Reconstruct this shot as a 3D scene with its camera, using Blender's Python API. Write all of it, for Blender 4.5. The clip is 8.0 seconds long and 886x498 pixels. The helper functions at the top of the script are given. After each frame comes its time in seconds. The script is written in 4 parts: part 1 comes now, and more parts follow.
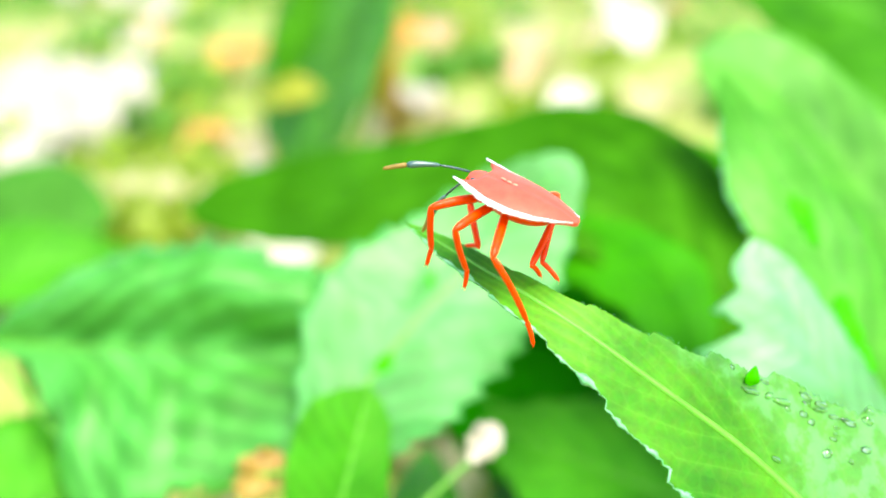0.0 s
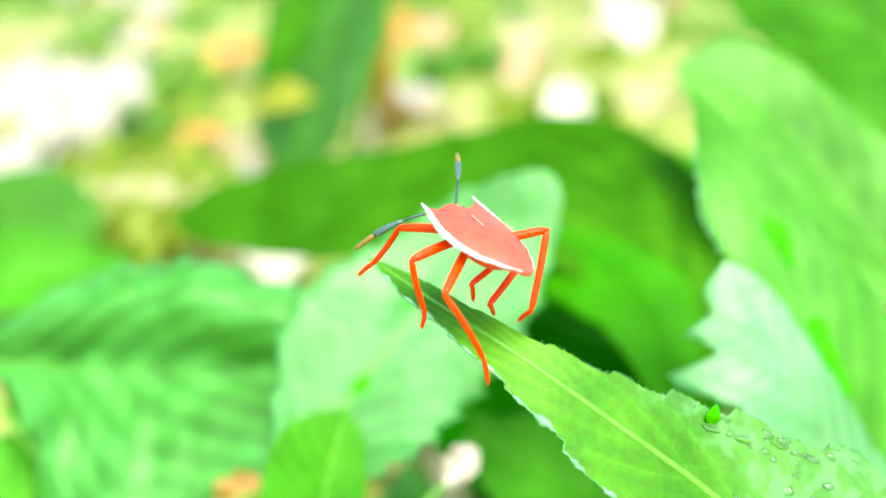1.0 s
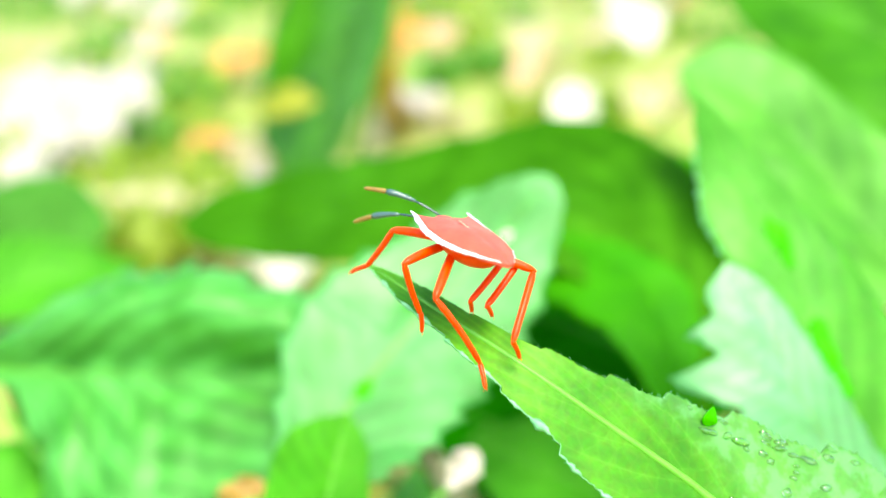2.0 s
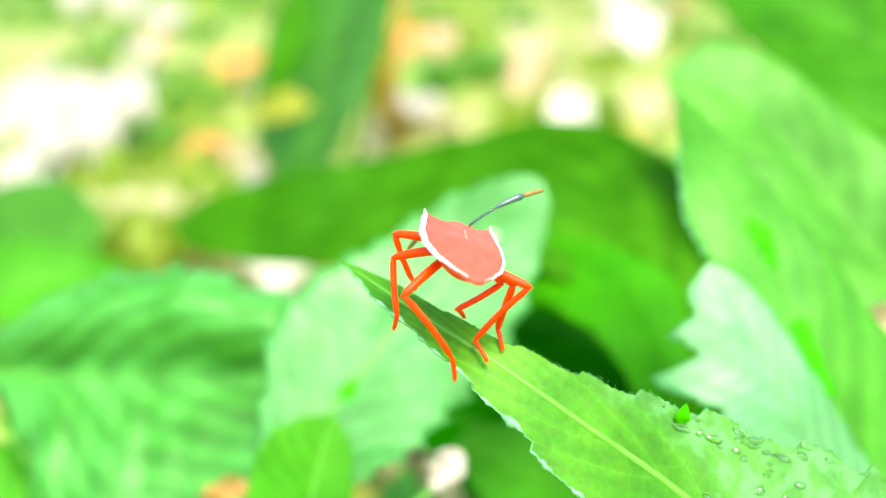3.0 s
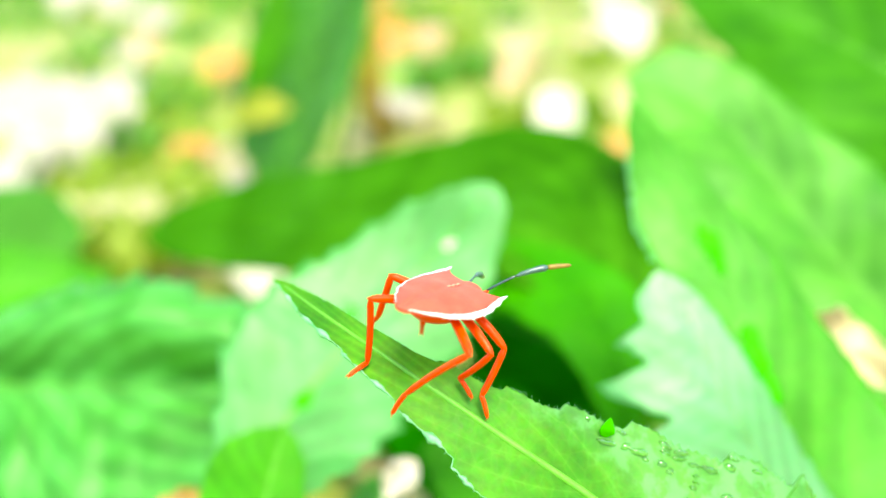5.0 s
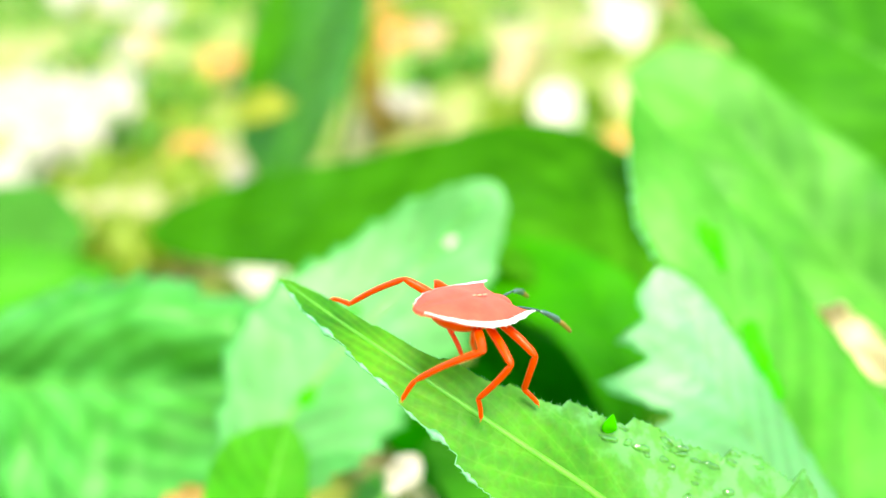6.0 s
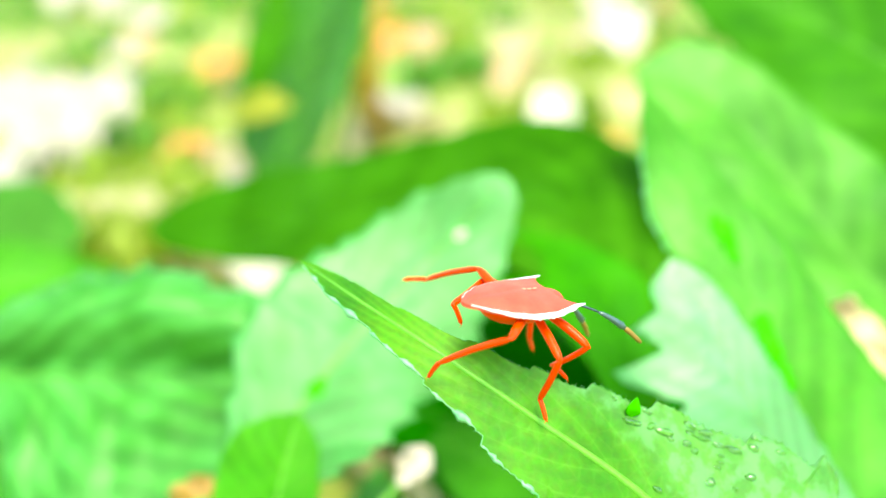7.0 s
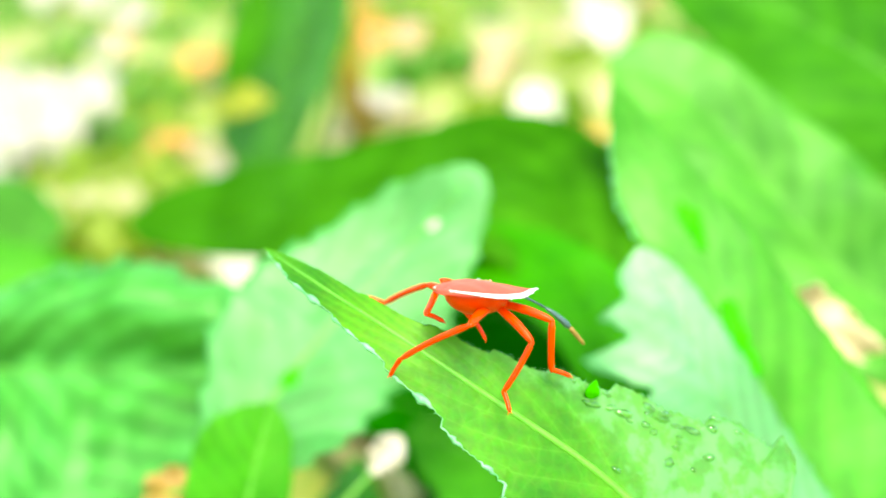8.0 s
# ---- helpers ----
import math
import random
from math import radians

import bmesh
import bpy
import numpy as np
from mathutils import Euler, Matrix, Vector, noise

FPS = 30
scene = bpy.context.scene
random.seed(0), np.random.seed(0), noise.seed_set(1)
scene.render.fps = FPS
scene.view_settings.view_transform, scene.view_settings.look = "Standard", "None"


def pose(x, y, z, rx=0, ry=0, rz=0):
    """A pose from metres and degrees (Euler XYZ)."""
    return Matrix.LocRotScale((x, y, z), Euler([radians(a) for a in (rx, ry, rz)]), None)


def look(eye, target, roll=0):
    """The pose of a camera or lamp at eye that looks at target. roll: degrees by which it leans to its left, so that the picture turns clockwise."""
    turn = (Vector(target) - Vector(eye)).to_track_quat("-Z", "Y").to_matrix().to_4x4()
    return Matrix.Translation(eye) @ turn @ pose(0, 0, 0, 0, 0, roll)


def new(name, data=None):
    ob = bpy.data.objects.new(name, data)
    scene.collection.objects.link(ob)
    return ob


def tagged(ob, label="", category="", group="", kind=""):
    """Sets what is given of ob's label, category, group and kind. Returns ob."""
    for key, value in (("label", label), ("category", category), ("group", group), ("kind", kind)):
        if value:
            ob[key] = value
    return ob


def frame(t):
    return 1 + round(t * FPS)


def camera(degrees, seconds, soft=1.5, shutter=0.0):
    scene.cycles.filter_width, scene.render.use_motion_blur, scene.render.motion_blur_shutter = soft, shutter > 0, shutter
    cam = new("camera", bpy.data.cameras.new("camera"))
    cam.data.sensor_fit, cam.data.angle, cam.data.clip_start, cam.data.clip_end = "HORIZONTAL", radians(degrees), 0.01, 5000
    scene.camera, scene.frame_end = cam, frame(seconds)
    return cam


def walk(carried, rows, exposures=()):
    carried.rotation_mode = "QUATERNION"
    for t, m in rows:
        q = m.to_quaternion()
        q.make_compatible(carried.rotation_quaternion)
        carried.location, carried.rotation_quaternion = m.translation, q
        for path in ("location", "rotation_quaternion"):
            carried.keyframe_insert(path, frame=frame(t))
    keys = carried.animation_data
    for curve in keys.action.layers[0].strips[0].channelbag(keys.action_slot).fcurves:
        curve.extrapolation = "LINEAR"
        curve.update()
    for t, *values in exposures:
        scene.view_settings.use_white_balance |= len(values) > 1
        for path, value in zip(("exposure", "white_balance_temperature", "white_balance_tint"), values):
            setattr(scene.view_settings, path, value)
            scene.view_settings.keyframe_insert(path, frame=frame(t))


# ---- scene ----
LENS, FOCUS, FSTOP = 50.0, 0.134, 7.6
cam = camera(LENS, 8.0, soft=1.6, shutter=0.5)
cam.data.dof.use_dof = True
cam.data.dof.focus_distance = FOCUS
cam.data.dof.aperture_fstop = FSTOP
PATH = [
    (0, 0.00371, 0.00171, 0.22325, 71.621, -0.846, 0.306),
    (0.5, 0.00723, 0.00464, 0.22721, 71.046, -0.331, 0.446),
    (1, 0.00978, 0.00424, 0.22925, 71.302, -0.547, 0.316),
    (1.2, 0.00951, 0.00458, 0.23078, 71.343, -0.542, 0.336),
    (2.3, 0.01341, 0.00275, 0.22868, 71.573, 0.281, 0.635),
    (2.5, 0.01468, 0.00226, 0.22798, 71.661, 0.170, 0.468),
    (3, 0.01575, 0.00300, 0.22884, 71.809, 0.161, 0.724),
    (3.5, 0.01829, 0.00180, 0.22733, 71.572, 0.051, 0.446),
    (4, 0.02233, 0.00197, 0.22692, 71.916, 0.155, 0.649),
    (4.5, 0.02638, 0.00350, 0.23004, 71.400, 0.711, 0.709),
    (4.7, 0.02640, 0.00370, 0.23074, 71.739, 0.529, 0.449),
    (6, 0.02608, 0.00294, 0.23200, 71.428, 0.880, 0.309),
    (6.5, 0.02252, 0.00187, 0.23038, 71.773, 0.449, 0.229),
    (7, 0.02104, 0.00194, 0.22869, 71.777, 0.295, -0.070),
    (7.5, 0.02063, 0.00083, 0.22827, 72.145, -0.061, -1.004),
    (8, 0.02509, -0.00028, 0.22762, 71.587, 0.467, -0.880),
]
EXPOSURES = [(0, 1.78, 7200, 2), (2.5, 1.78, 7200, 2), (4.5, 1.78, 7600, -4), (8, 1.78, 7600, -6)]
walk(cam, [(t, pose(*r)) for t, *r in PATH], EXPOSURES)

# world, sun, exposure
TO_SUN = Vector((0.18, -0.40, 0.90)).normalized()
world = bpy.data.worlds.new("sky")
scene.world = world
world.use_nodes = True
wn = world.node_tree.nodes
sky = wn.new("ShaderNodeTexSky")
sky.sky_type, sky.sun_disc = "NISHITA", False
sky.sun_elevation = math.asin(TO_SUN.z)
sky.sun_rotation = math.atan2(TO_SUN.x, TO_SUN.y)
wn["Background"].inputs["Strength"].default_value = 0.15
world.node_tree.links.new(sky.outputs["Color"], wn["Background"].inputs["Color"])
sun = new("sun", bpy.data.lights.new("sun", "SUN"))
sun.data.energy, sun.data.angle, sun.data.color = 2.2, radians(28.0), (1.0, 0.95, 0.82)
sun.matrix_world = look(TO_SUN * 3, (0, 0, 0))


# ---- materials ----
def material(name):
    m = bpy.data.materials.new(name)
    m.use_nodes = True
    return m, m.node_tree.nodes, m.node_tree.links, m.node_tree.nodes["Principled BSDF"]


def ramp(nodes, stops):
    r = nodes.new("ShaderNodeValToRGB")
    e = r.color_ramp.elements
    e[0].position, e[0].color = stops[0][0], (*stops[0][1], 1)
    e[1].position, e[1].color = stops[-1][0], (*stops[-1][1], 1)
    for p, c in stops[1:-1]:
        x = e.new(p)
        x.color = (*c, 1)
    return r


def noise_node(nodes, links, scale, detail=4.0, rough=0.55, coords="Object"):
    tc = nodes.new("ShaderNodeTexCoord")
    n = nodes.new("ShaderNodeTexNoise")
    n.inputs["Scale"].default_value, n.inputs["Detail"].default_value, n.inputs["Roughness"].default_value = scale, detail, rough
    links.new(tc.outputs[coords], n.inputs["Vector"])
    return n


def mix_colour(nodes, links, fac, a, b, mode="MIX"):
    x = nodes.new("ShaderNodeMix")
    x.data_type, x.blend_type = "RGBA", mode
    for sock, v in ((x.inputs[0], fac), (x.inputs[6], a), (x.inputs[7], b)):
        if hasattr(v, "is_output"):
            links.new(v, sock)
        elif isinstance(v, tuple):
            sock.default_value = (*v, 1)
        else:
            sock.default_value = v
    return x.outputs[2]


def bump(nodes, links, height, strength, distance, target):
    b = nodes.new("ShaderNodeBump")
    b.inputs["Strength"].default_value, b.inputs["Distance"].default_value = strength, distance
    links.new(height, b.inputs["Height"])
    links.new(b.outputs["Normal"], target.inputs["Normal"])


def leaf_material(name, dark, light, vein, rough=0.4, through_light=0.35, sheen=0.5, veins=9.0, relief=0.35, wet=False, streak=0.45, sweep=2.6):
    """Leaf blade: two scales of mottling, pale net of veins in the blade's own coordinates, part of the light passing through."""
    m, n, l, p = material(name)
    big = noise_node(n, l, 60)
    fine = noise_node(n, l, 900, 3)
    r = ramp(n, [(0.3, dark), (0.7, light)])
    l.new(big.outputs["Fac"], r.inputs["Fac"])
    col = mix_colour(n, l, 0.35, r.outputs["Color"], fine.outputs["Color"], "OVERLAY")
    uv = n.new("ShaderNodeUVMap")
    uv.uv_map = "blade"
    sep = n.new("ShaderNodeSeparateXYZ")
    l.new(uv.outputs["UV"], sep.inputs["Vector"])

    def maths(op, a, b=None):
        x = n.new("ShaderNodeMath")
        x.operation = op
        for i, v in enumerate((a, b)):
            if v is None:
                continue
            if hasattr(v, "is_output"):
                l.new(v, x.inputs[i])
            else:
                x.inputs[i].default_value = v
        return x.outputs[0]
    across = maths("ABSOLUTE", maths("MULTIPLY", maths("SUBTRACT", sep.outputs["Y"], 0.5), 2.0))
    phase = maths("SUBTRACT", maths("MULTIPLY", sep.outputs["X"], veins), maths("MULTIPLY", across, sweep))
    wave = maths("ABSOLUTE", maths("SUBTRACT", maths("FRACT", phase), 0.5))
    side = maths("POWER", maths("MULTIPLY", wave, 2.0), 14.0)
    vor = n.new("ShaderNodeTexVoronoi")
    vor.feature = "DISTANCE_TO_EDGE"
    vor.inputs["Scale"].default_value = 420
    tc = n.new("ShaderNodeTexCoord")
    l.new(tc.outputs["Object"], vor.inputs["Vector"])
    net = maths("LESS_THAN", vor.outputs["Distance"], 0.07)
    mask = maths("MINIMUM", maths("ADD", maths("MULTIPLY", side, 0.16), maths("MULTIPLY", net, 0.07)), 1.0)
    col = mix_colour(n, l, mask, col, vein)
    patch = noise_node(n, l, 28, 3)
    crinkle = noise_node(n, l, 240, 3, 0.6)
    # random patches, plus streaks between veins that paint in relief shade and sheen
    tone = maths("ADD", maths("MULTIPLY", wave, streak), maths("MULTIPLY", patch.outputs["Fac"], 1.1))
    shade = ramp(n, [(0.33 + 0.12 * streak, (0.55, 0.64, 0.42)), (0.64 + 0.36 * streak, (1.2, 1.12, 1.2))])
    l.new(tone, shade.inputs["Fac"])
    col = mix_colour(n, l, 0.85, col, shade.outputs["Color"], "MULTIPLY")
    if wet:
        # a thin film of water, with ragged borders, over the part that carries the drops; its sky sheen is painted
        # paler
        ragged = maths("ADD", maths("MULTIPLY", patch.outputs["Fac"], 0.5), maths("MULTIPLY", crinkle.outputs["Fac"], 0.18))
        reach = maths("ADD", maths("SUBTRACT", maths("MULTIPLY", sep.outputs["Y"], 0.8), maths("MULTIPLY", sep.outputs["X"], 1.3)), ragged)
        film = n.new("ShaderNodeMapRange")
        film.interpolation_type = "SMOOTHSTEP"
        film.inputs["From Min"].default_value, film.inputs["From Max"].default_value = 0.36, 0.66
        l.new(reach, film.inputs["Value"])
        sheen_streaks = n.new("ShaderNodeMapRange")
        sheen_streaks.interpolation_type = "SMOOTHSTEP"
        for key, value in (("From Min", 0.42), ("From Max", 0.58), ("To Min", 0.12), ("To Max", 0.5)):
            sheen_streaks.inputs[key].default_value = value
        l.new(crinkle.outputs["Fac"], sheen_streaks.inputs["Value"])
        col = mix_colour(n, l, maths("MULTIPLY", film.outputs["Result"], sheen_streaks.outputs["Result"]), col, (0.20, 0.55, 0.21))
        l.new(maths("MULTIPLY", film.outputs["Result"], 0.6), p.inputs["Coat Weight"])
        p.inputs["Coat Roughness"].default_value = 0.4
    l.new(col, p.inputs["Base Color"])
    gloss = n.new("ShaderNodeMapRange")
    gloss.inputs["From Min"].default_value, gloss.inputs["From Max"].default_value = 0.35, 0.65
    gloss.inputs["To Min"].default_value, gloss.inputs["To Max"].default_value = rough * 1.25, rough * 0.75
    l.new(patch.outputs["Fac"], gloss.inputs["Value"])
    l.new(gloss.outputs["Result"], p.inputs["Roughness"])
    p.inputs["Specular IOR Level"].default_value = sheen
    rise = maths("ADD", maths("MULTIPLY", fine.outputs["Fac"], 0.10), maths("MULTIPLY", vor.outputs["Distance"], 0.35))
    bump(n, l, maths("ADD", rise, crinkle.outputs["Fac"]), relief, 0.0022, p)
    t = n.new("ShaderNodeBsdfTranslucent")
    l.new(mix_colour(n, l, 0.5, col, light), t.inputs["Color"])
    x = n.new("ShaderNodeMixShader")
    x.inputs[0].default_value = through_light
    l.new(p.outputs["BSDF"], x.inputs[1])
    l.new(t.outputs["BSDF"], x.inputs[2])
    l.new(x.outputs["Shader"], n["Material Output"].inputs["Surface"])
    return m


def plain_material(name, a, b, scale, rough=0.5, bumps=0.2, spec=0.5, depth=0.0004, coat=0.0, through_light=0.0):
    m, n, l, p = material(name)
    big = noise_node(n, l, scale)
    fine = noise_node(n, l, scale * 9, 3)
    r = ramp(n, [(0.3, a), (0.7, b)])
    l.new(big.outputs["Fac"], r.inputs["Fac"])
    l.new(mix_colour(n, l, 0.25, r.outputs["Color"], fine.outputs["Color"], "OVERLAY"), p.inputs["Base Color"])
    p.inputs["Roughness"].default_value, p.inputs["Specular IOR Level"].default_value = rough, spec
    p.inputs["Coat Weight"].default_value = coat
    bump(n, l, fine.outputs["Fac"], bumps, depth, p)
    if through_light:
        t = n.new("ShaderNodeBsdfTranslucent")
        l.new(r.outputs["Color"], t.inputs["Color"])
        x = n.new("ShaderNodeMixShader")
        x.inputs[0].default_value = through_light
        l.new(p.outputs["BSDF"], x.inputs[1])
        l.new(t.outputs["BSDF"], x.inputs[2])
        l.new(x.outputs["Shader"], n["Material Output"].inputs["Surface"])
    return m


LEAF_PERCH = leaf_material("leaf_perch", (0.028, 0.20, 0.001), (0.095, 0.345, 0.004), (0.16, 0.46, 0.04), 0.6, 0.28, 0.35, 11, 0.12, True)
LEAF_FRESH = leaf_material("leaf_fresh", (0.036, 0.28, 0.004), (0.080, 0.40, 0.014), (0.12, 0.47, 0.02), 0.62, 0.36, 0.25, relief=0.15)
# slightly paler than leaf_fresh
LEAF_PALER = leaf_material("leaf_paler", (0.040, 0.285, 0.006), (0.088, 0.41, 0.022), (0.12, 0.47, 0.03), 0.6, 0.35, 0.4, relief=0.18)
LEAF_HAZE = leaf_material("leaf_pale_matt", (0.040, 0.24, 0.008), (0.09, 0.36, 0.022), (0.09, 0.38, 0.03), 0.6, 0.3, 0.4, relief=0.13)
# sunlight on the arching leaf painted as brighter green; also one small leaf
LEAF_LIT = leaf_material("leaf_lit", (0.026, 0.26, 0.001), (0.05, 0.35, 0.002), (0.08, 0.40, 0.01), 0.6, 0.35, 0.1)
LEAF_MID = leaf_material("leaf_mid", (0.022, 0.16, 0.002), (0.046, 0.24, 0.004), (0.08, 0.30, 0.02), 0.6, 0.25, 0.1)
# mint base colour paints in the glare of sun and sky
LEAF_SHEEN = leaf_material("leaf_painted_sheen", (0.030, 0.24, 0.022), (0.092, 0.40, 0.10), (0.10, 0.46, 0.07), 0.55, 0.25, 0.6, relief=0.13)
# blue-green pale tone and strong dark streaks paint in sky gloss and relief shade
LEAF_GLOSS = leaf_material("leaf_painted_gloss", (0.018, 0.19, 0.001), (0.080, 0.38, 0.062), (0.15, 0.50, 0.10), 0.5, 0.12, 0.4, 6, relief=0.10, streak=1.1, sweep=4.6)
# pale blue-green base: the leaf's glare put into its colour
LEAF_GLARE = leaf_material("leaf_painted_glare", (0.055, 0.28, 0.07), (0.11, 0.43, 0.145), (0.10, 0.44, 0.09), 0.55, 0.25, 0.9, relief=0.2, streak=0.7)
WEED_LEAF = leaf_material("leaf_yellow", (0.24, 0.28, 0.015), (0.36, 0.36, 0.03), (0.3, 0.45, 0.05), 0.6, 0.3, 0.3)
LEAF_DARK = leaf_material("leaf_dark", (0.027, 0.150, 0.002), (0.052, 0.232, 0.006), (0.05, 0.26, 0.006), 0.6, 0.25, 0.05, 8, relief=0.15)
# deep green with little red paints in the look of shaded leaves
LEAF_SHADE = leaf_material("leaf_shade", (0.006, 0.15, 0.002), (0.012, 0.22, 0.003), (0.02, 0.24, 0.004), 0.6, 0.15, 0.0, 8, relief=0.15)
LEAF_DULL = leaf_material("leaf_dull", (0.030, 0.17, 0.004), (0.075, 0.28, 0.025), (0.05, 0.25, 0.02), 0.6, 0.25, 0.3, 8, relief=0.15)
STEM_GREEN = plain_material("stem_green", (0.06, 0.25, 0.01), (0.14, 0.36, 0.04), 90)
STEM_RED = plain_material("stem_red", (0.28, 0.145, 0.006), (0.38, 0.22, 0.014), 60)
MIDRIB = plain_material("midrib_pale", (0.085, 0.33, 0.014), (0.13, 0.41, 0.035), 300)
TEETH = plain_material("leaf_edge_pale", (0.08, 0.36, 0.12), (0.22, 0.54, 0.28), 400)
BRIGHT = plain_material("bright_swelling", (0.030, 0.36, 0.0005), (0.05, 0.43, 0.001), 400, spec=0.1, through_light=0.2)

TAN = plain_material("dead_leaf_pale", (0.30, 0.26, 0.21), (0.44, 0.385, 0.33), 25)
BROWN = plain_material("dead_leaf_brown", (0.22, 0.13, 0.03), (0.40, 0.26, 0.08), 25)
PEACH = plain_material("dead_leaf_peach", (0.38, 0.23, 0.12), (0.48, 0.31, 0.18), 25)
CREAM_LEAF = plain_material("dead_leaf_cream", (0.66, 0.52, 0.28), (0.80, 0.68, 0.44), 60, through_light=0.35)
BLEACHED = plain_material("dead_leaf_bleached", (0.70, 0.63, 0.54), (0.84, 0.78, 0.70), 60, through_light=0.3)
WITHERED = plain_material("withered_yellow", (0.26, 0.14, 0.03), (0.44, 0.29, 0.07), 60)

# ---- mesh helpers ----
def part(name, bm, mat, parent=None, label=""):
    me = bpy.data.meshes.new(name)
    bm.to_mesh(me)
    bm.free()
    me.materials.append(mat)
    ob = new(name, me)
    ob.parent = parent
    if label:
        ob["label"] = label
    return ob


def thing(name, at, label, category, group="", kind=""):
    ob = new(name)
    ob.empty_display_size = 0.01
    ob.matrix_world = Matrix.Translation(at)
    return tagged(ob, label, category, group, kind)


def curve_point(pts, s):
    """A smooth line through pts; s runs from 0 to 1 along it."""
    k = min(int(s * (len(pts) - 1)), len(pts) - 2)
    f = s * (len(pts) - 1) - k
    p1, p2 = pts[k], pts[k + 1]
    p0 = pts[k - 1] if k else p1 * 2 - p2
    p3 = pts[k + 2] if k + 2 < len(pts) else p2 * 2 - p1
    return 0.5 * (2 * p1 + (p2 - p0) * f + (2 * p0 - 5 * p1 + 4 * p2 - p3) * f * f + (3 * p1 - 3 * p2 + p3 - p0) * f ** 3)


def lerp_table(table, s):
    for (a, va), (b, vb) in zip(table, table[1:]):
        if s <= b:
            f = (s - a) / (b - a)
            f = f * f * (3 - 2 * f) * 0.5 + f * 0.5
            return va + (vb - va) * f
    return table[-1][1]


OVATE = [(0, 0.04), (0.06, 0.3), (0.2, 0.78), (0.38, 1.0), (0.6, 0.86), (0.8, 0.5), (0.93, 0.2), (1, 0.0)]


def tube(bm, pts, radius, seg=8):
    """A round tapering rod along pts; radius(s)."""
    n = len(pts)
    rings = []
    for i, p in enumerate(pts):
        d = (pts[min(i + 1, n - 1)] - pts[max(i - 1, 0)]).normalized()
        a = d.cross(Vector((0.31, 0.12, 0.94)))
        a = (a if a.length > 1e-3 else d.cross(Vector((1, 0, 0)))).normalized()
        b = d.cross(a)
        r = radius(i / (n - 1))
        rings.append([bm.verts.new(p + r * (math.cos(2 * math.pi * j / seg) * a + math.sin(2 * math.pi * j / seg) * b)) for j in range(seg)])
    for u, v in zip(rings, rings[1:]):
        for j in range(seg):
            bm.faces.new((u[j], u[(j + 1) % seg], v[(j + 1) % seg], v[j])).smooth = True
    bm.faces.new(rings[0][::-1])
    bm.faces.new(rings[-1])


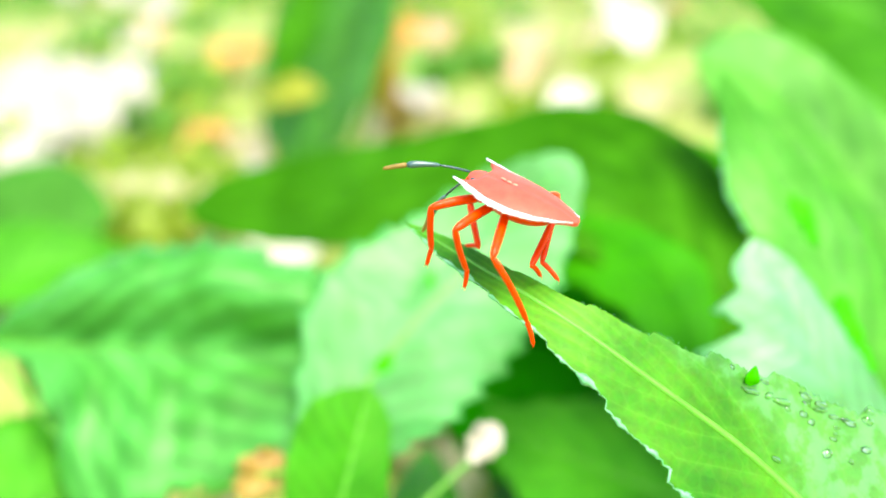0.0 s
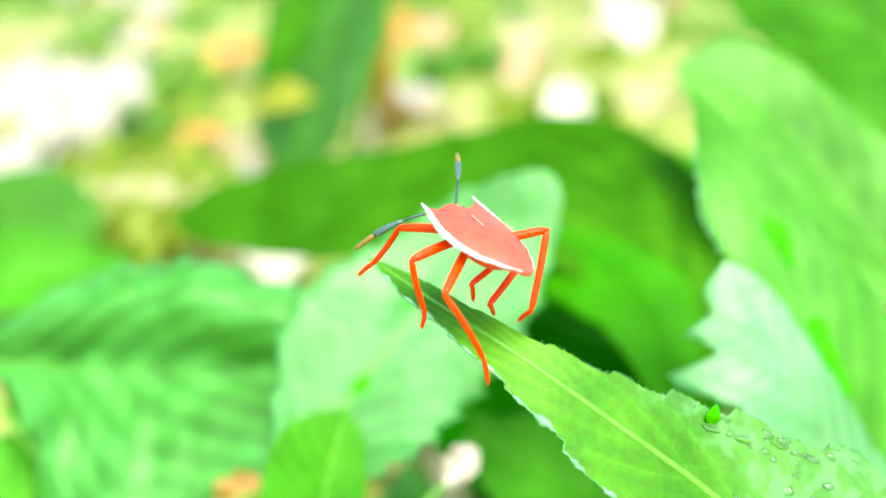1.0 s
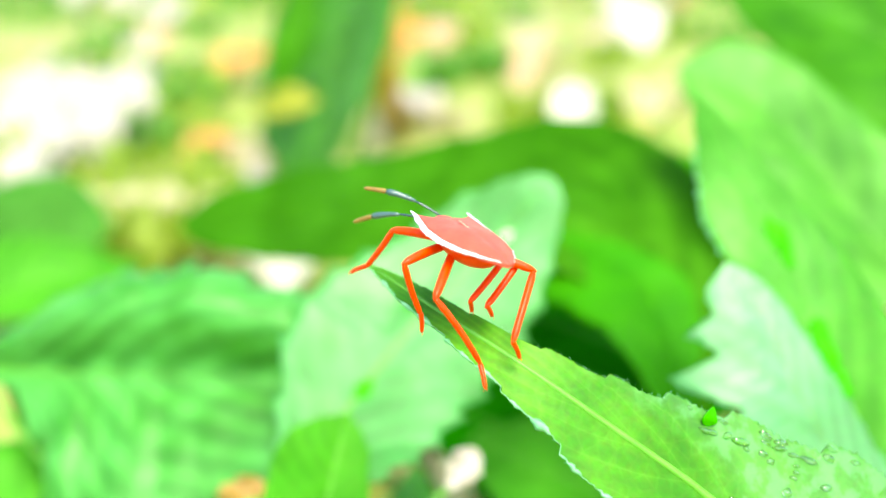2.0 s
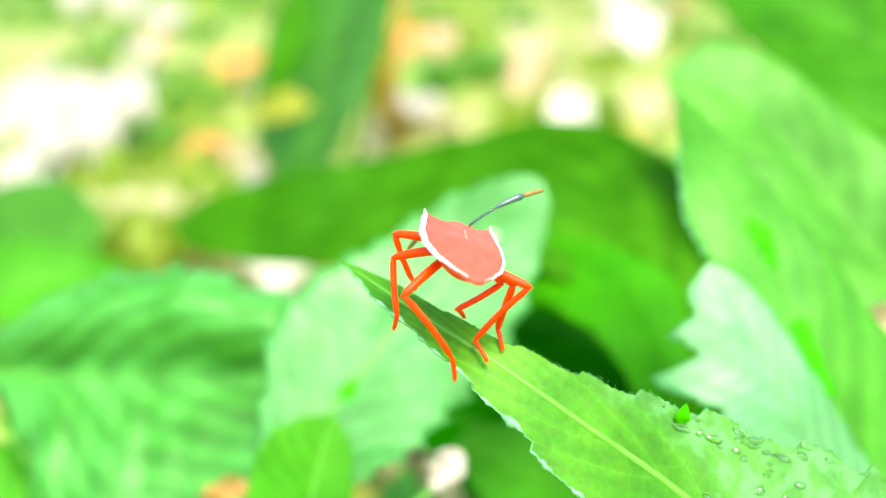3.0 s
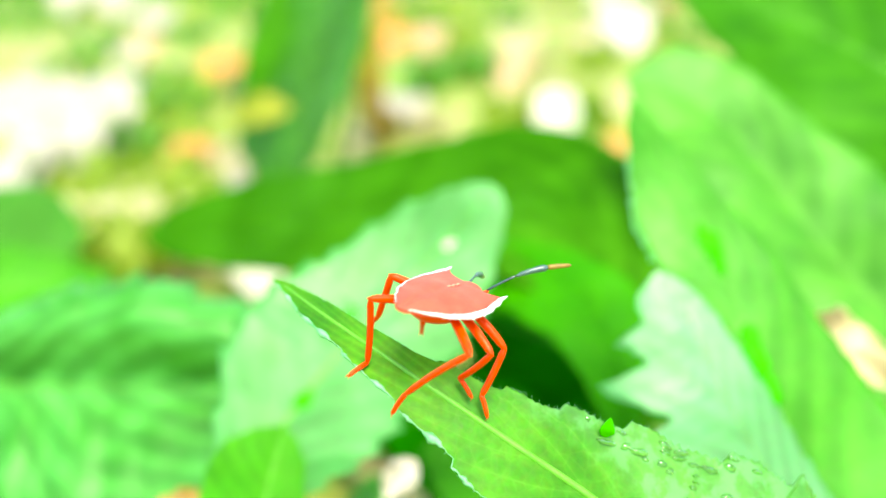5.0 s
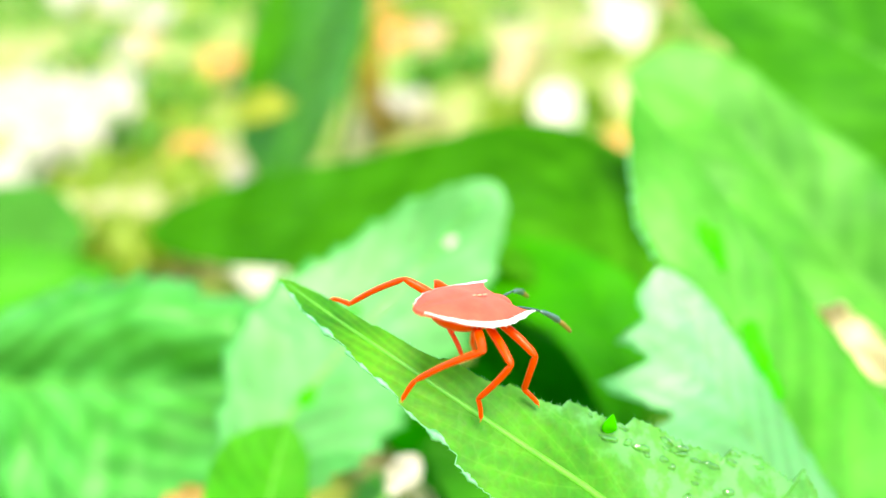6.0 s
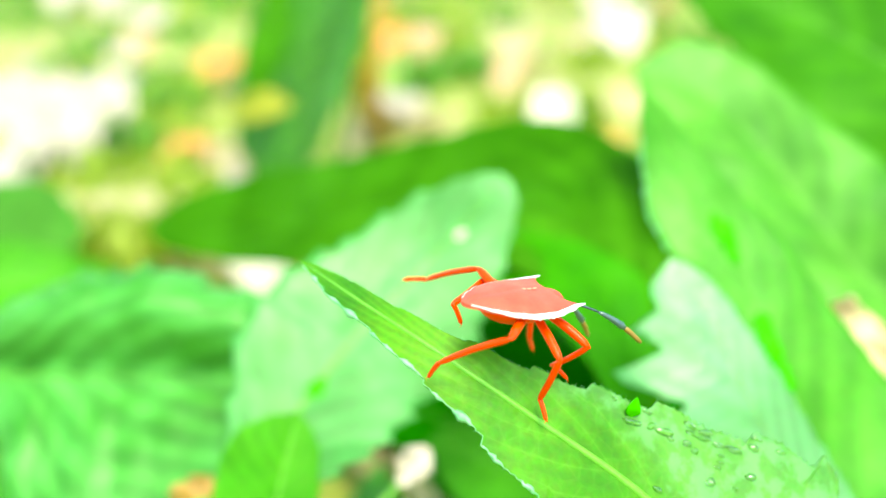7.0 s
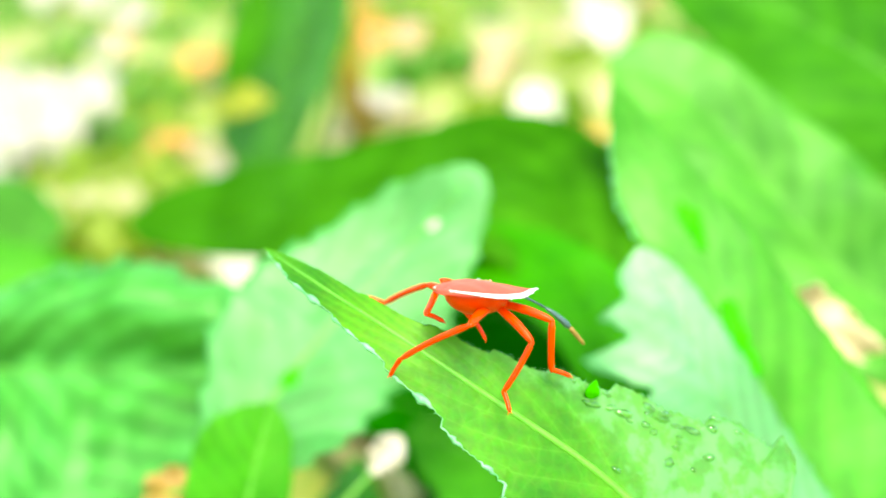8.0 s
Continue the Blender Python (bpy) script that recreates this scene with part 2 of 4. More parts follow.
class Blade:
    """The surface of one leaf: a midrib through points, a half width along it, folded at the midrib, waved and toothed."""

    def __init__(self, pts, half, normal, profile=OVATE, fold=0.18, wave=0.05, teeth=26, tooth=0.05, droop=0.0, quilt=0.03, veins=9, seed=0, roll=0.0, skew=0.0, lobes=0, lobe=0.0, sweep=2.6):
        self.lobes, self.lobe, self.sweep = lobes, lobe, sweep
        self.pts = [Vector(p) for p in pts]
        self.half, self.normal, self.profile = half, Vector(normal).normalized(), profile
        self.fold, self.wave, self.teeth, self.tooth, self.droop, self.quilt, self.veins, self.seed, self.roll, self.skew = fold, wave, teeth, tooth, droop, quilt, veins, seed, roll, skew

    def frame_at(self, s):
        m = curve_point(self.pts, s)
        d = (curve_point(self.pts, min(s + 0.02, 1)) - curve_point(self.pts, max(s - 0.02, 0))).normalized()
        nrm = Matrix.Rotation(radians(self.roll * s), 3, d) @ self.normal
        side = d.cross(nrm).normalized()
        return m, d, side, side.cross(d)

    def width(self, s, v):
        """Half width at s; a pair of profiles gives each side its own, in millimetres."""
        if isinstance(self.profile, tuple):
            one, other = (lerp_table(p, s) * 0.001 for p in self.profile)
            f = min(1, max(0, 0.5 + v * 4))
            return other + (one - other) * f
        return self.half * lerp_table(self.profile, s) * (1 + self.skew * (1 if v > 0 else -1))

    def at(self, s, v):
        m, d, side, up = self.frame_at(s)
        w = self.width(s, v)
        saw = (s * self.teeth + 0.9 * noise.noise((s * 9, self.seed, v))) % 1
        edge = 1 + self.tooth * (saw ** 2 - 0.5) * (0.6 + noise.noise((s * 23, self.seed + 7, v))) * min(1, max(0, (abs(v) - 0.8) * 5)) + 0.05 * noise.noise((s * 5, self.seed + 3, v))
        if self.lobes:
            step = (s * self.lobes + 0.35 * noise.noise((s * 4, self.seed + 11, v))) % 1
            lobe = self.lobe[v <= 0] if isinstance(self.lobe, tuple) else self.lobe
            edge += lobe * (step ** 1.5 - 0.5) * min(1, max(0, (abs(v) - 0.5) * 2))
        a = abs(v)
        ph = (s * self.veins - self.sweep * a) % 1
        fold, droop = (k[v <= 0] if isinstance(k, tuple) else k for k in (self.fold, self.droop))
        lift = fold * a * w - droop * a * a * w
        lift += self.quilt * w * (math.sin(math.pi * ph) ** 0.6) * min(1, a * 4) * (1 - 0.6 * a)
        lift += self.wave * w * a * noise.noise((s * 6 + self.seed, v * 1.2, 0.7))
        return m + side * v * w * edge + up * lift + d * w * 0.10 * a * (1 - a)

    def mesh(self, nu, nv, thick):
        bm = bmesh.new()
        uv = bm.loops.layers.uv.new("blade")
        top, low = [], []
        for i in range(nu + 1):
            s = i / nu
            up = self.frame_at(s)[3]
            row = [self.at(s, -1 + 2 * j / nv) for j in range(nv + 1)]
            top.append([bm.verts.new(p) for p in row])
            low.append([bm.verts.new(p - up * thick) for p in row])

        def quad(vs, st, flip=False):
            f = bm.faces.new(vs[::-1] if flip else vs)
            f.smooth = True
            for lp, c in zip(f.loops, st[::-1] if flip else st):
                lp[uv].uv = c
        for i in range(nu):
            for j in range(nv):
                st = [(i / nu, j / nv), ((i + 1) / nu, j / nv), ((i + 1) / nu, (j + 1) / nv), (i / nu, (j + 1) / nv)]
                quad([top[i][j], top[i + 1][j], top[i + 1][j + 1], top[i][j + 1]], st)
                quad([low[i][j], low[i + 1][j], low[i + 1][j + 1], low[i][j + 1]], st, True)
            for j, flip in ((0, True), (nv, False)):
                st = [(i / nu, j / nv), ((i + 1) / nu, j / nv)] * 2
                quad([top[i][j], top[i + 1][j], low[i + 1][j], low[i][j]], [st[0], st[1], st[1], st[0]], flip)
        return bm


def leaf(parent, mat, blade, nu=56, nv=16, thick=0.0003, label="", rib=0.0007, stalk=None, rib_mat=None, sink=-0.00005):
    """A leaf part with its midrib, and a stalk back to the stem if given."""
    ob = part("leaf", blade.mesh(nu, nv, thick), mat, parent, label)
    ob.matrix_parent_inverse = parent.matrix_world.inverted()
    bm = bmesh.new()
    line = [blade.at(k / 24 * 0.97, 0) + blade.frame_at(k / 24)[3] * -sink * (1 - 0.85 * k / 24) for k in range(25)]
    if stalk:
        line = [Vector(stalk)] + [line[0].lerp(Vector(stalk), 0.5) + Vector((0, 0, 0.002))] + line
    tube(bm, line, lambda s: rib * (1.05 - 0.85 * s))
    part("midrib", bm, rib_mat or MIDRIB, ob)
    return ob


# ---- ground ----
def ground_height(x, y):
    return 0.012 * noise.noise((x * 3.0, y * 3.0, 0)) + 0.004 * noise.noise((x * 14, y * 14, 2)) - 0.004


def make_ground():
    bm = bmesh.new()
    xs = sorted({round(-1.6 + 0.04 * k, 3) for k in range(81)} | {-400, -60, -12, -5, -3, 3, 5, 12, 60, 400})
    ys = sorted({round(-0.6 + 0.04 * k, 3) for k in range(96)} | {-400, -60, -8, -2, 5, 9, 20, 60, 400})
    grid = [[bm.verts.new((x, y, ground_height(x, y))) for y in ys] for x in xs]
    for i in range(len(xs) - 1):
        for j in range(len(ys) - 1):
            bm.faces.new((grid[i][j], grid[i + 1][j], grid[i + 1][j + 1], grid[i][j + 1])).smooth = True
    m, n, l, p = material("soil_and_litter")
    big = noise_node(n, l, 7, 5, 0.6)
    fine = noise_node(n, l, 120, 4)
    r = ramp(n, [(0.3, (0.11, 0.21, 0.02)), (0.47, (0.22, 0.29, 0.04)), (0.62, (0.33, 0.34, 0.10)), (0.78, (0.46, 0.41, 0.25))])
    l.new(big.outputs["Fac"], r.inputs["Fac"])
    l.new(mix_colour(n, l, 0.5, r.outputs["Color"], fine.outputs["Color"], "OVERLAY"), p.inputs["Base Color"])
    p.inputs["Roughness"].default_value = 0.9
    bump(n, l, fine.outputs["Fac"], 0.6, 0.004, p)
    return tagged(part("ground", bm, m), "sunlit pale soil with leaf litter and low weeds", "ground", kind="structure")


make_ground()

# ---- plants ----
BLUNT = [(0, 0.04), (0.06, 0.3), (0.2, 0.72), (0.4, 0.98), (0.6, 1.0), (0.78, 0.82), (0.9, 0.52), (0.97, 0.25), (1, 0.05)]


def stem(parent, pts, r0, r1, mat=STEM_GREEN, name="stem"):
    bm = bmesh.new()
    p = [Vector(q) for q in pts]
    tube(bm, [curve_point(p, k / 20) for k in range(21)], lambda s: r0 + (r1 - r0) * s)
    ob = part(name, bm, mat, parent)
    ob.matrix_parent_inverse = parent.matrix_world.inverted()
    return ob


def plant(name, foot, label):
    return thing(name, (foot[0], foot[1], ground_height(foot[0], foot[1])), label, "plant")


# the weed whose leaf carries the bug
F1 = (0.145, 0.045, -0.01)
perch = plant("perch_plant", F1, "bright green toothed-leaf weed with water drops on its leaf")
PERCH = Blade([(0.0716, 0.1152, 0.1324), (0.0597, 0.1182, 0.1431), (0.0476, 0.1210, 0.1537), (0.0345, 0.1224, 0.1632), (0.0212, 0.1255, 0.1719), (0.0089, 0.1350, 0.1764), (-0.0023, 0.1465, 0.1795)],
              1, (0.345, -0.733, 0.586),
              ([(0, 12), (0.05, 24.5), (0.10, 24), (0.15, 22.3), (0.22, 19.2), (0.3, 15.2), (0.4, 10.7), (0.5, 7.4), (0.6, 4.9), (0.7, 3.1), (0.8, 2.5), (0.9, 2.1), (0.96, 1.1), (1, 0)],
               [(0, 5), (0.1, 12.5), (0.22, 13.4), (0.3, 13.0), (0.4, 11.8), (0.5, 9.1), (0.6, 6.4), (0.7, 4.6), (0.8, 3.1), (0.9, 2.1), (0.96, 0.9), (1, 0)]),
              fold=0.04, wave=0.05, teeth=75, tooth=0.06, quilt=0.022, veins=11, seed=4, lobes=9, lobe=0.13)
perch_leaf = leaf(perch, LEAF_PERCH, PERCH, 260, 44, 0.00035, "long pointed toothed leaf with pale midrib", 0.0009, stalk=(0.135, 0.05, 0.085), sink=0.0003)
stem(perch, [F1, (0.148, 0.05, 0.05), (0.135, 0.05, 0.085), (0.150, 0.03, 0.14)], 0.003, 0.002)


def leaf_rim(blade, host, v, start, end, thick):
    """The thickened pale rim along one side of a leaf; its pale colour paints in the edge's shine."""
    bm = bmesh.new()
    pts = [blade.at(start + (end - start) * k / 220, v) for k in range(221)]
    tube(bm, pts, lambda s: 0.00005 + thick * max(0, 0.08 + noise.noise((s * 26, 3, v)) + 0.15 * noise.noise((s * 90, 5, v))), 6)
    return part("leaf_edge", bm, TEETH, host, "pale thickened toothed edge")


leaf_rim(PERCH, perch_leaf, -1.0, 0.12, 0.98, 0.0010)


def leaf_hairs():
    """Short pale hairs along both edges and the midrib."""
    rng = random.Random(12)
    bm = bmesh.new()
    for _ in range(420):
        s, v = rng.uniform(0.2, 0.97), rng.choice((-1, -1, -1, 1, 1, 0))
        m, d, side, up = PERCH.frame_at(s)
        root = PERCH.at(s, v)
        away = (side * v + d * rng.uniform(0.1, 1.1) + up * rng.uniform(0.0, 0.9)).normalized()
        tube(bm, [root, root + away * rng.uniform(0.0002, 0.00055)], lambda k: 0.000035 * (1.2 - k), 3)
    ob = part("leaf_hairs", bm, TEETH, perch_leaf, "short pale hairs")
    ob["kind"] = "stuff"


leaf_hairs()


def gall(parent, blade, along, across, r, mat, name="leaf_gall", label="small bright green swelling"):
    """A low uneven swelling on a blade."""
    m, d, side, up = blade.frame_at(along)
    at = blade.at(along, across)
    bm = bmesh.new()
    bmesh.ops.create_icosphere(bm, subdivisions=3, radius=1)
    for v in bm.verts:
        c = v.co
        k = r * (1 + 0.5 * noise.noise(c * 1.7 + Vector((along * 40, across * 9, 0))))
        v.co = at + d * c.x * k * 1.35 + side * c.y * k * 0.85 + up * c.z * k * 0.28
    for f in bm.faces:
        f.smooth = True
    return part(name, bm, mat, parent, label)


# upright bright tooth of blade next to the drops
BUD = Blade([PERCH.at(0.376, 0.76), PERCH.at(0.375, 0.80) + Vector((0.0, -0.0004, 0.0012)), PERCH.at(0.372, 0.86) + Vector((0.0, 0.0, 0.0026))], 0.0012, (0.2, -0.95, 0.2), OVATE, teeth=3)
part("leaf_lobe", BUD.mesh(12, 8, 0.0003), BRIGHT, perch_leaf, "small upright bright green lobe")


# ---- water on the perch leaf ----
water, wnodes, wlinks, wbsdf = material("water")
clear = wnodes.new("ShaderNodeBsdfTransparent")
# yellow-green tint stands in for the light refracted inside a drop
clear.inputs["Color"].default_value = (0.90, 1.0, 0.70, 1)
mirror = wnodes.new("ShaderNodeBsdfGlossy")
mirror.inputs["Roughness"].default_value = 0.06
rim_gloss = wnodes.new("ShaderNodeFresnel")
rim_gloss.inputs["IOR"].default_value = 1.33
both = wnodes.new("ShaderNodeMixShader")
weaker = wnodes.new("ShaderNodeMath")
weaker.operation = "MULTIPLY"
weaker.inputs[1].default_value = 4.0
weaker.use_clamp = True
wlinks.new(rim_gloss.outputs["Fac"], weaker.inputs[0])
wlinks.new(weaker.outputs[0], both.inputs[0])
wlinks.new(clear.outputs["BSDF"], both.inputs[1])
wlinks.new(mirror.outputs["BSDF"], both.inputs[2])
wlinks.new(both.outputs["Shader"], wnodes["Material Output"].inputs["Surface"])


def water_drop(s, v, length, width, turn):
    m, d, side, up = PERCH.frame_at(s)
    at = PERCH.at(s, v)
    a, b = PERCH.at(s + 0.01, v) - at, PERCH.at(s, v - 0.08) - at
    up = b.cross(a).normalized()
    up = up if up.dot(Vector((0, -0.6, 0.7))) > 0 else -up
    ax = Matrix.Rotation(turn, 3, up) @ a.normalized()
    sd = up.cross(ax)
    bm = bmesh.new()
    bmesh.ops.create_uvsphere(bm, u_segments=16, v_segments=10, radius=1)
    for vert in bm.verts:
        c = vert.co.copy()
        bulge = 1 + 0.45 * noise.noise((c.x * 1.3 + s * 50, c.y * 1.3, v * 9))
        z = c.z if c.z > 0 else c.z * 0.12
        vert.co = (ax * c.x * length * bulge + sd * c.y * width * bulge + up * z * width * 1.05) * 0.00056
    for f in bm.faces:
        f.smooth = True
    ob = part("water_drop", bm, water)
    ob.matrix_world = Matrix.Translation(at + up * 0.00008)
    return tagged(ob, "clear water drop on a green leaf", "water drop", "water drops on the leaf")


for args in ((0.372, 0.70, 2.6, 0.8, 0.1), (0.344, 0.70, 1.6, 0.8, 0.3), (0.324, 0.70, 2.4, 0.9, 0.2), (0.312, 0.66, 1.1, 0.6, 0.0), (0.288, 0.72, 1.5, 0.8, 0.2), (0.272, 0.68, 1.3, 0.8, 0.4),
             (0.300, 0.93, 2.2, 0.9, 0.0), (0.276, 0.94, 2.0, 0.9, 0.1), (0.292, 0.85, 1.6, 0.6, 0.2), (0.272, 0.85, 2.2, 0.6, 0.2), (0.248, 0.84, 1.9, 0.6, 0.1), (0.224, 0.86, 2.3, 0.9, 0.1),
             (0.198, 0.88, 2.0, 1.0, 0.1), (0.176, 0.66, 1.9, 1.0, 0.2), (0.228, 0.46, 1.4, 1.2, 0.8), (0.236, 0.74, 1.2, 0.4, 0.1), (0.232, 0.68, 1.0, 0.4, 0.1), (0.230, 0.62, 1.2, 0.5, 0.1),
             (0.292, 0.14, 1.6, 0.6, 0.1), (0.158, 0.93, 1.3, 0.7, 0.1), (0.204, 0.95, 1.8, 0.7, 0.0), (0.412, 0.92, 0.8, 0.6, 0.0), (0.360, 0.94, 1.6, 0.6, 0.1), (0.188, 0.52, 0.9, 0.6, 0.0)):
    water_drop(*args)

# fresh weed beside it, with overlapping leaves
F2 = (0.20, 0.17, -0.01)
shrub = plant("weed_shrub", F2, "fresh green weed with broad overlapping leaves in sun")
stem(shrub, [F2, (0.19, 0.165, 0.06), (0.185, 0.155, 0.13), (0.20, 0.16, 0.30)], 0.0045, 0.002)
SPOTTED = Blade([(0.1143, 0.1588, 0.0975), (0.1052, 0.1731, 0.1161), (0.0976, 0.1850, 0.1316), (0.0918, 0.1972, 0.1474), (0.0857, 0.2095, 0.1632), (0.0772, 0.2210, 0.1784), (0.0693, 0.2326, 0.1936)], 1, (0.07, -0.78, 0.63),
                ([(0, 8), (0.1, 20), (0.2, 24), (0.28, 22), (0.37, 20), (0.435, 18.3), (0.516, 16), (0.597, 13), (0.677, 10.2), (0.758, 7.4), (0.839, 5.2), (0.92, 3.0), (1, 0)],
                 [(0, 2), (0.2, 2), (0.31, 1.8), (0.435, 2.4), (0.516, 4.5), (0.597, 9.5), (0.66, 14.8), (0.758, 14.5), (0.839, 10.3), (0.92, 5.4), (1, 0)]), fold=0.04, quilt=0.03, wave=0.10, seed=1)
light_leaf = leaf(shrub, LEAF_PALER, SPOTTED, nu=110, rib=0.0003, label="light green pointed leaf", stalk=(0.19, 0.165, 0.06))
leaf_rim(SPOTTED, light_leaf, -1.0, 0.68, 0.90, 0.0012)
for along, across, r in ((0.677, -0.03, 0.0034), (0.635, -0.02, 0.0022), (0.49, -0.1, 0.0024), (0.45, -0.3, 0.0030), (0.39, -0.3, 0.0026), (0.41, 0.02, 0.0016)):
    gall(light_leaf, SPOTTED, along, across, r, BRIGHT)
leaf(shrub, LEAF_HAZE, Blade([(0.1698, 0.2547, 0.1183), (0.1478, 0.2618, 0.1299), (0.1336, 0.2742, 0.1464), (0.1210, 0.2879, 0.1641), (0.1048, 0.2998, 0.1804), (0.0812, 0.3042, 0.1891)], 1, (0.1, -0.75, 0.65),
                              ([(0, 18), (0.1, 25), (0.2, 30), (0.35, 29.5), (0.5, 26), (0.6, 21.5), (0.7, 18.5), (0.8, 17.5), (0.9, 15), (0.96, 8), (1, 0)],
                               [(0, 26), (0.1, 30), (0.25, 35), (0.4, 36), (0.6, 32), (0.8, 27), (0.9, 21), (0.96, 12), (1, 0)]), quilt=0.06, wave=0.2, seed=2), stalk=(0.188, 0.16, 0.2))
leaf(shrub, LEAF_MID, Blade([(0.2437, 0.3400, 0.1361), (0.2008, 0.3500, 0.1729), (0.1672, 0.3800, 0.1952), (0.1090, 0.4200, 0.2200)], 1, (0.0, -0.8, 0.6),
                            ([(0, 5), (0.1, 35), (0.3, 45), (0.5, 53), (0.7, 50), (0.85, 35), (0.95, 12), (1, 0)],
                             [(0, 10), (0.15, 34), (0.3, 42), (0.45, 46), (0.6, 42), (0.7, 36), (0.8, 26), (0.9, 14), (1, 0)]), fold=0.1, seed=3), stalk=(0.195, 0.16, 0.26))
leaf(shrub, LEAF_GLARE, Blade([(0.1055, 0.1564, 0.1013), (0.0998, 0.1639, 0.1112), (0.0938, 0.1713, 0.1210), (0.0878, 0.1786, 0.1308), (0.0826, 0.1862, 0.1408), (0.0782, 0.1941, 0.1510), (0.0714, 0.2011, 0.1604)], 1, (0.07, -0.78, 0.63),
                            ([(0, 6), (0.05, 9), (0.25, 9.4), (0.45, 9.4), (0.6, 9), (0.7, 8), (0.8, 6.5), (0.9, 5), (0.96, 3), (1, 0.5)],
                             [(0, 8), (0.07, 13), (0.19, 15), (0.26, 14.8), (0.34, 15.8), (0.45, 17), (0.55, 19.5), (0.7, 21), (0.8, 18), (0.9, 13.5), (0.96, 8), (1, 0.5)]),
                            fold=0.0, quilt=0.05, wave=0.12, tooth=0.12, teeth=18, seed=5, lobes=8, lobe=(0.06, 0.65)), nu=150, rib=0.0002, label="pale glossy leaf", stalk=(0.185, 0.155, 0.10))

# weed with pale glossy leaves behind the perch leaf
F3 = (-0.06, 0.20, -0.01)
middle = plant("leafy_weed", F3, "weed with pale glossy toothed leaves in sun")
stem(middle, [F3, (-0.065, 0.205, 0.04), (-0.06, 0.21, 0.085)], 0.004, 0.0025)
PALE = Blade([(-0.0216, 0.1900, 0.1091), (-0.0149, 0.2079, 0.1187), (-0.0037, 0.2222, 0.1298), (0.0103, 0.2339, 0.1412), (0.0243, 0.2449, 0.1533), (0.0382, 0.2555, 0.1657)], 1, (0.03, -0.77, 0.64),
             ([(0, 3), (0.08, 16), (0.15, 21), (0.3, 23.6), (0.45, 25.7), (0.6, 24), (0.7, 21.5), (0.8, 16.6), (0.9, 11.5), (0.96, 8), (1, 2.5)],
              [(0, 3), (0.08, 11.7), (0.15, 15.3), (0.3, 24), (0.4, 26), (0.5, 23.5), (0.6, 19.8), (0.7, 17.5), (0.8, 15.2), (0.9, 10.5), (0.96, 6.8), (1, 2)]),
             fold=0.1, teeth=34, tooth=0.05, quilt=0.06, wave=0.15, seed=6, lobes=11, lobe=0.12)
pale_leaf = leaf(middle, LEAF_SHEEN, PALE, nu=110, label="pale green toothed leaf", stalk=(-0.06, 0.21, 0.085))
for along, across, r in ((0.28, 0.03, 0.0024), (0.50, -0.2, 0.0020)):
    gall(pale_leaf, PALE, along, across, r, BRIGHT)
gall(pale_leaf, PALE, 0.8, 0.1, 0.0014, BLEACHED, "leaf_speck", "small white speck")
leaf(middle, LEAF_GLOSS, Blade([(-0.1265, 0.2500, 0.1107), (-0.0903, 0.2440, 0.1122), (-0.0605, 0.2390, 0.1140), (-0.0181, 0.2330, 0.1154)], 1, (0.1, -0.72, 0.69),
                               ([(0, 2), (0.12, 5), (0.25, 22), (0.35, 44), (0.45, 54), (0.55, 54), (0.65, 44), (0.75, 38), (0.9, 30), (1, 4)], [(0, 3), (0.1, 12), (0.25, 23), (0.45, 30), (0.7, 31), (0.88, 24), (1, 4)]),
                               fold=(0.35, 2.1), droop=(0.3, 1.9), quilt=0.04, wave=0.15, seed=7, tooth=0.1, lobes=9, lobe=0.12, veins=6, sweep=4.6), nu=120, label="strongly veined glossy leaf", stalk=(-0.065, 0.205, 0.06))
leaf(middle, LEAF_FRESH, Blade([(-0.0225, 0.1780, 0.0910), (-0.0184, 0.1845, 0.1024), (-0.0154, 0.1914, 0.1139), (-0.0127, 0.2000, 0.1242)], 1, (0.3, -0.85, 0.4),
                               ([(0, 4), (0.2, 9), (0.4, 9.9), (0.6, 8.7), (0.8, 7.0), (0.9, 4.3), (1, 0)], [(0, 5), (0.15, 12), (0.4, 14), (0.65, 15), (0.8, 13), (0.9, 8), (1, 0)]), seed=23), label="bright green leaf", stalk=(-0.065, 0.205, 0.06))
leaf(middle, LEAF_FRESH, Blade([(-0.1136, 0.2118, 0.0682), (-0.0983, 0.2354, 0.0751), (-0.0789, 0.2660, 0.0715)], 0.030, (0.0, -0.5, 0.85), seed=21), stalk=(-0.065, 0.205, 0.04))
leaf(middle, LEAF_FRESH, Blade([(-0.0057, 0.1991, 0.0590), (-0.0010, 0.2420, 0.0609), (-0.0012, 0.2929, 0.0553)], 0.012, (0.0, -0.5, 0.85), seed=22), stalk=(-0.065, 0.205, 0.04))

def gap_leaf(pts, half, mat, label, seed, host=middle, joint=(-0.065, 0.205, 0.03)):
    ob = part("gap_leaf", Blade(pts, half, (0.1, -0.75, 0.65), BLUNT, fold=0.5, wave=1.2, tooth=0.5, teeth=5, seed=seed).mesh(20, 8, 0.0004), mat, host, label)
    ob.matrix_parent_inverse = host.matrix_world.inverted()
    bm = bmesh.new()
    tube(bm, [Vector(joint), Vector(joint).lerp(Vector(pts[0]), 0.5) - Vector((0, 0, 0.006)), Vector(pts[0])], lambda t: 0.0007)
    part("leaf_stalk", bm, STEM_GREEN, ob, "thin green stalk")


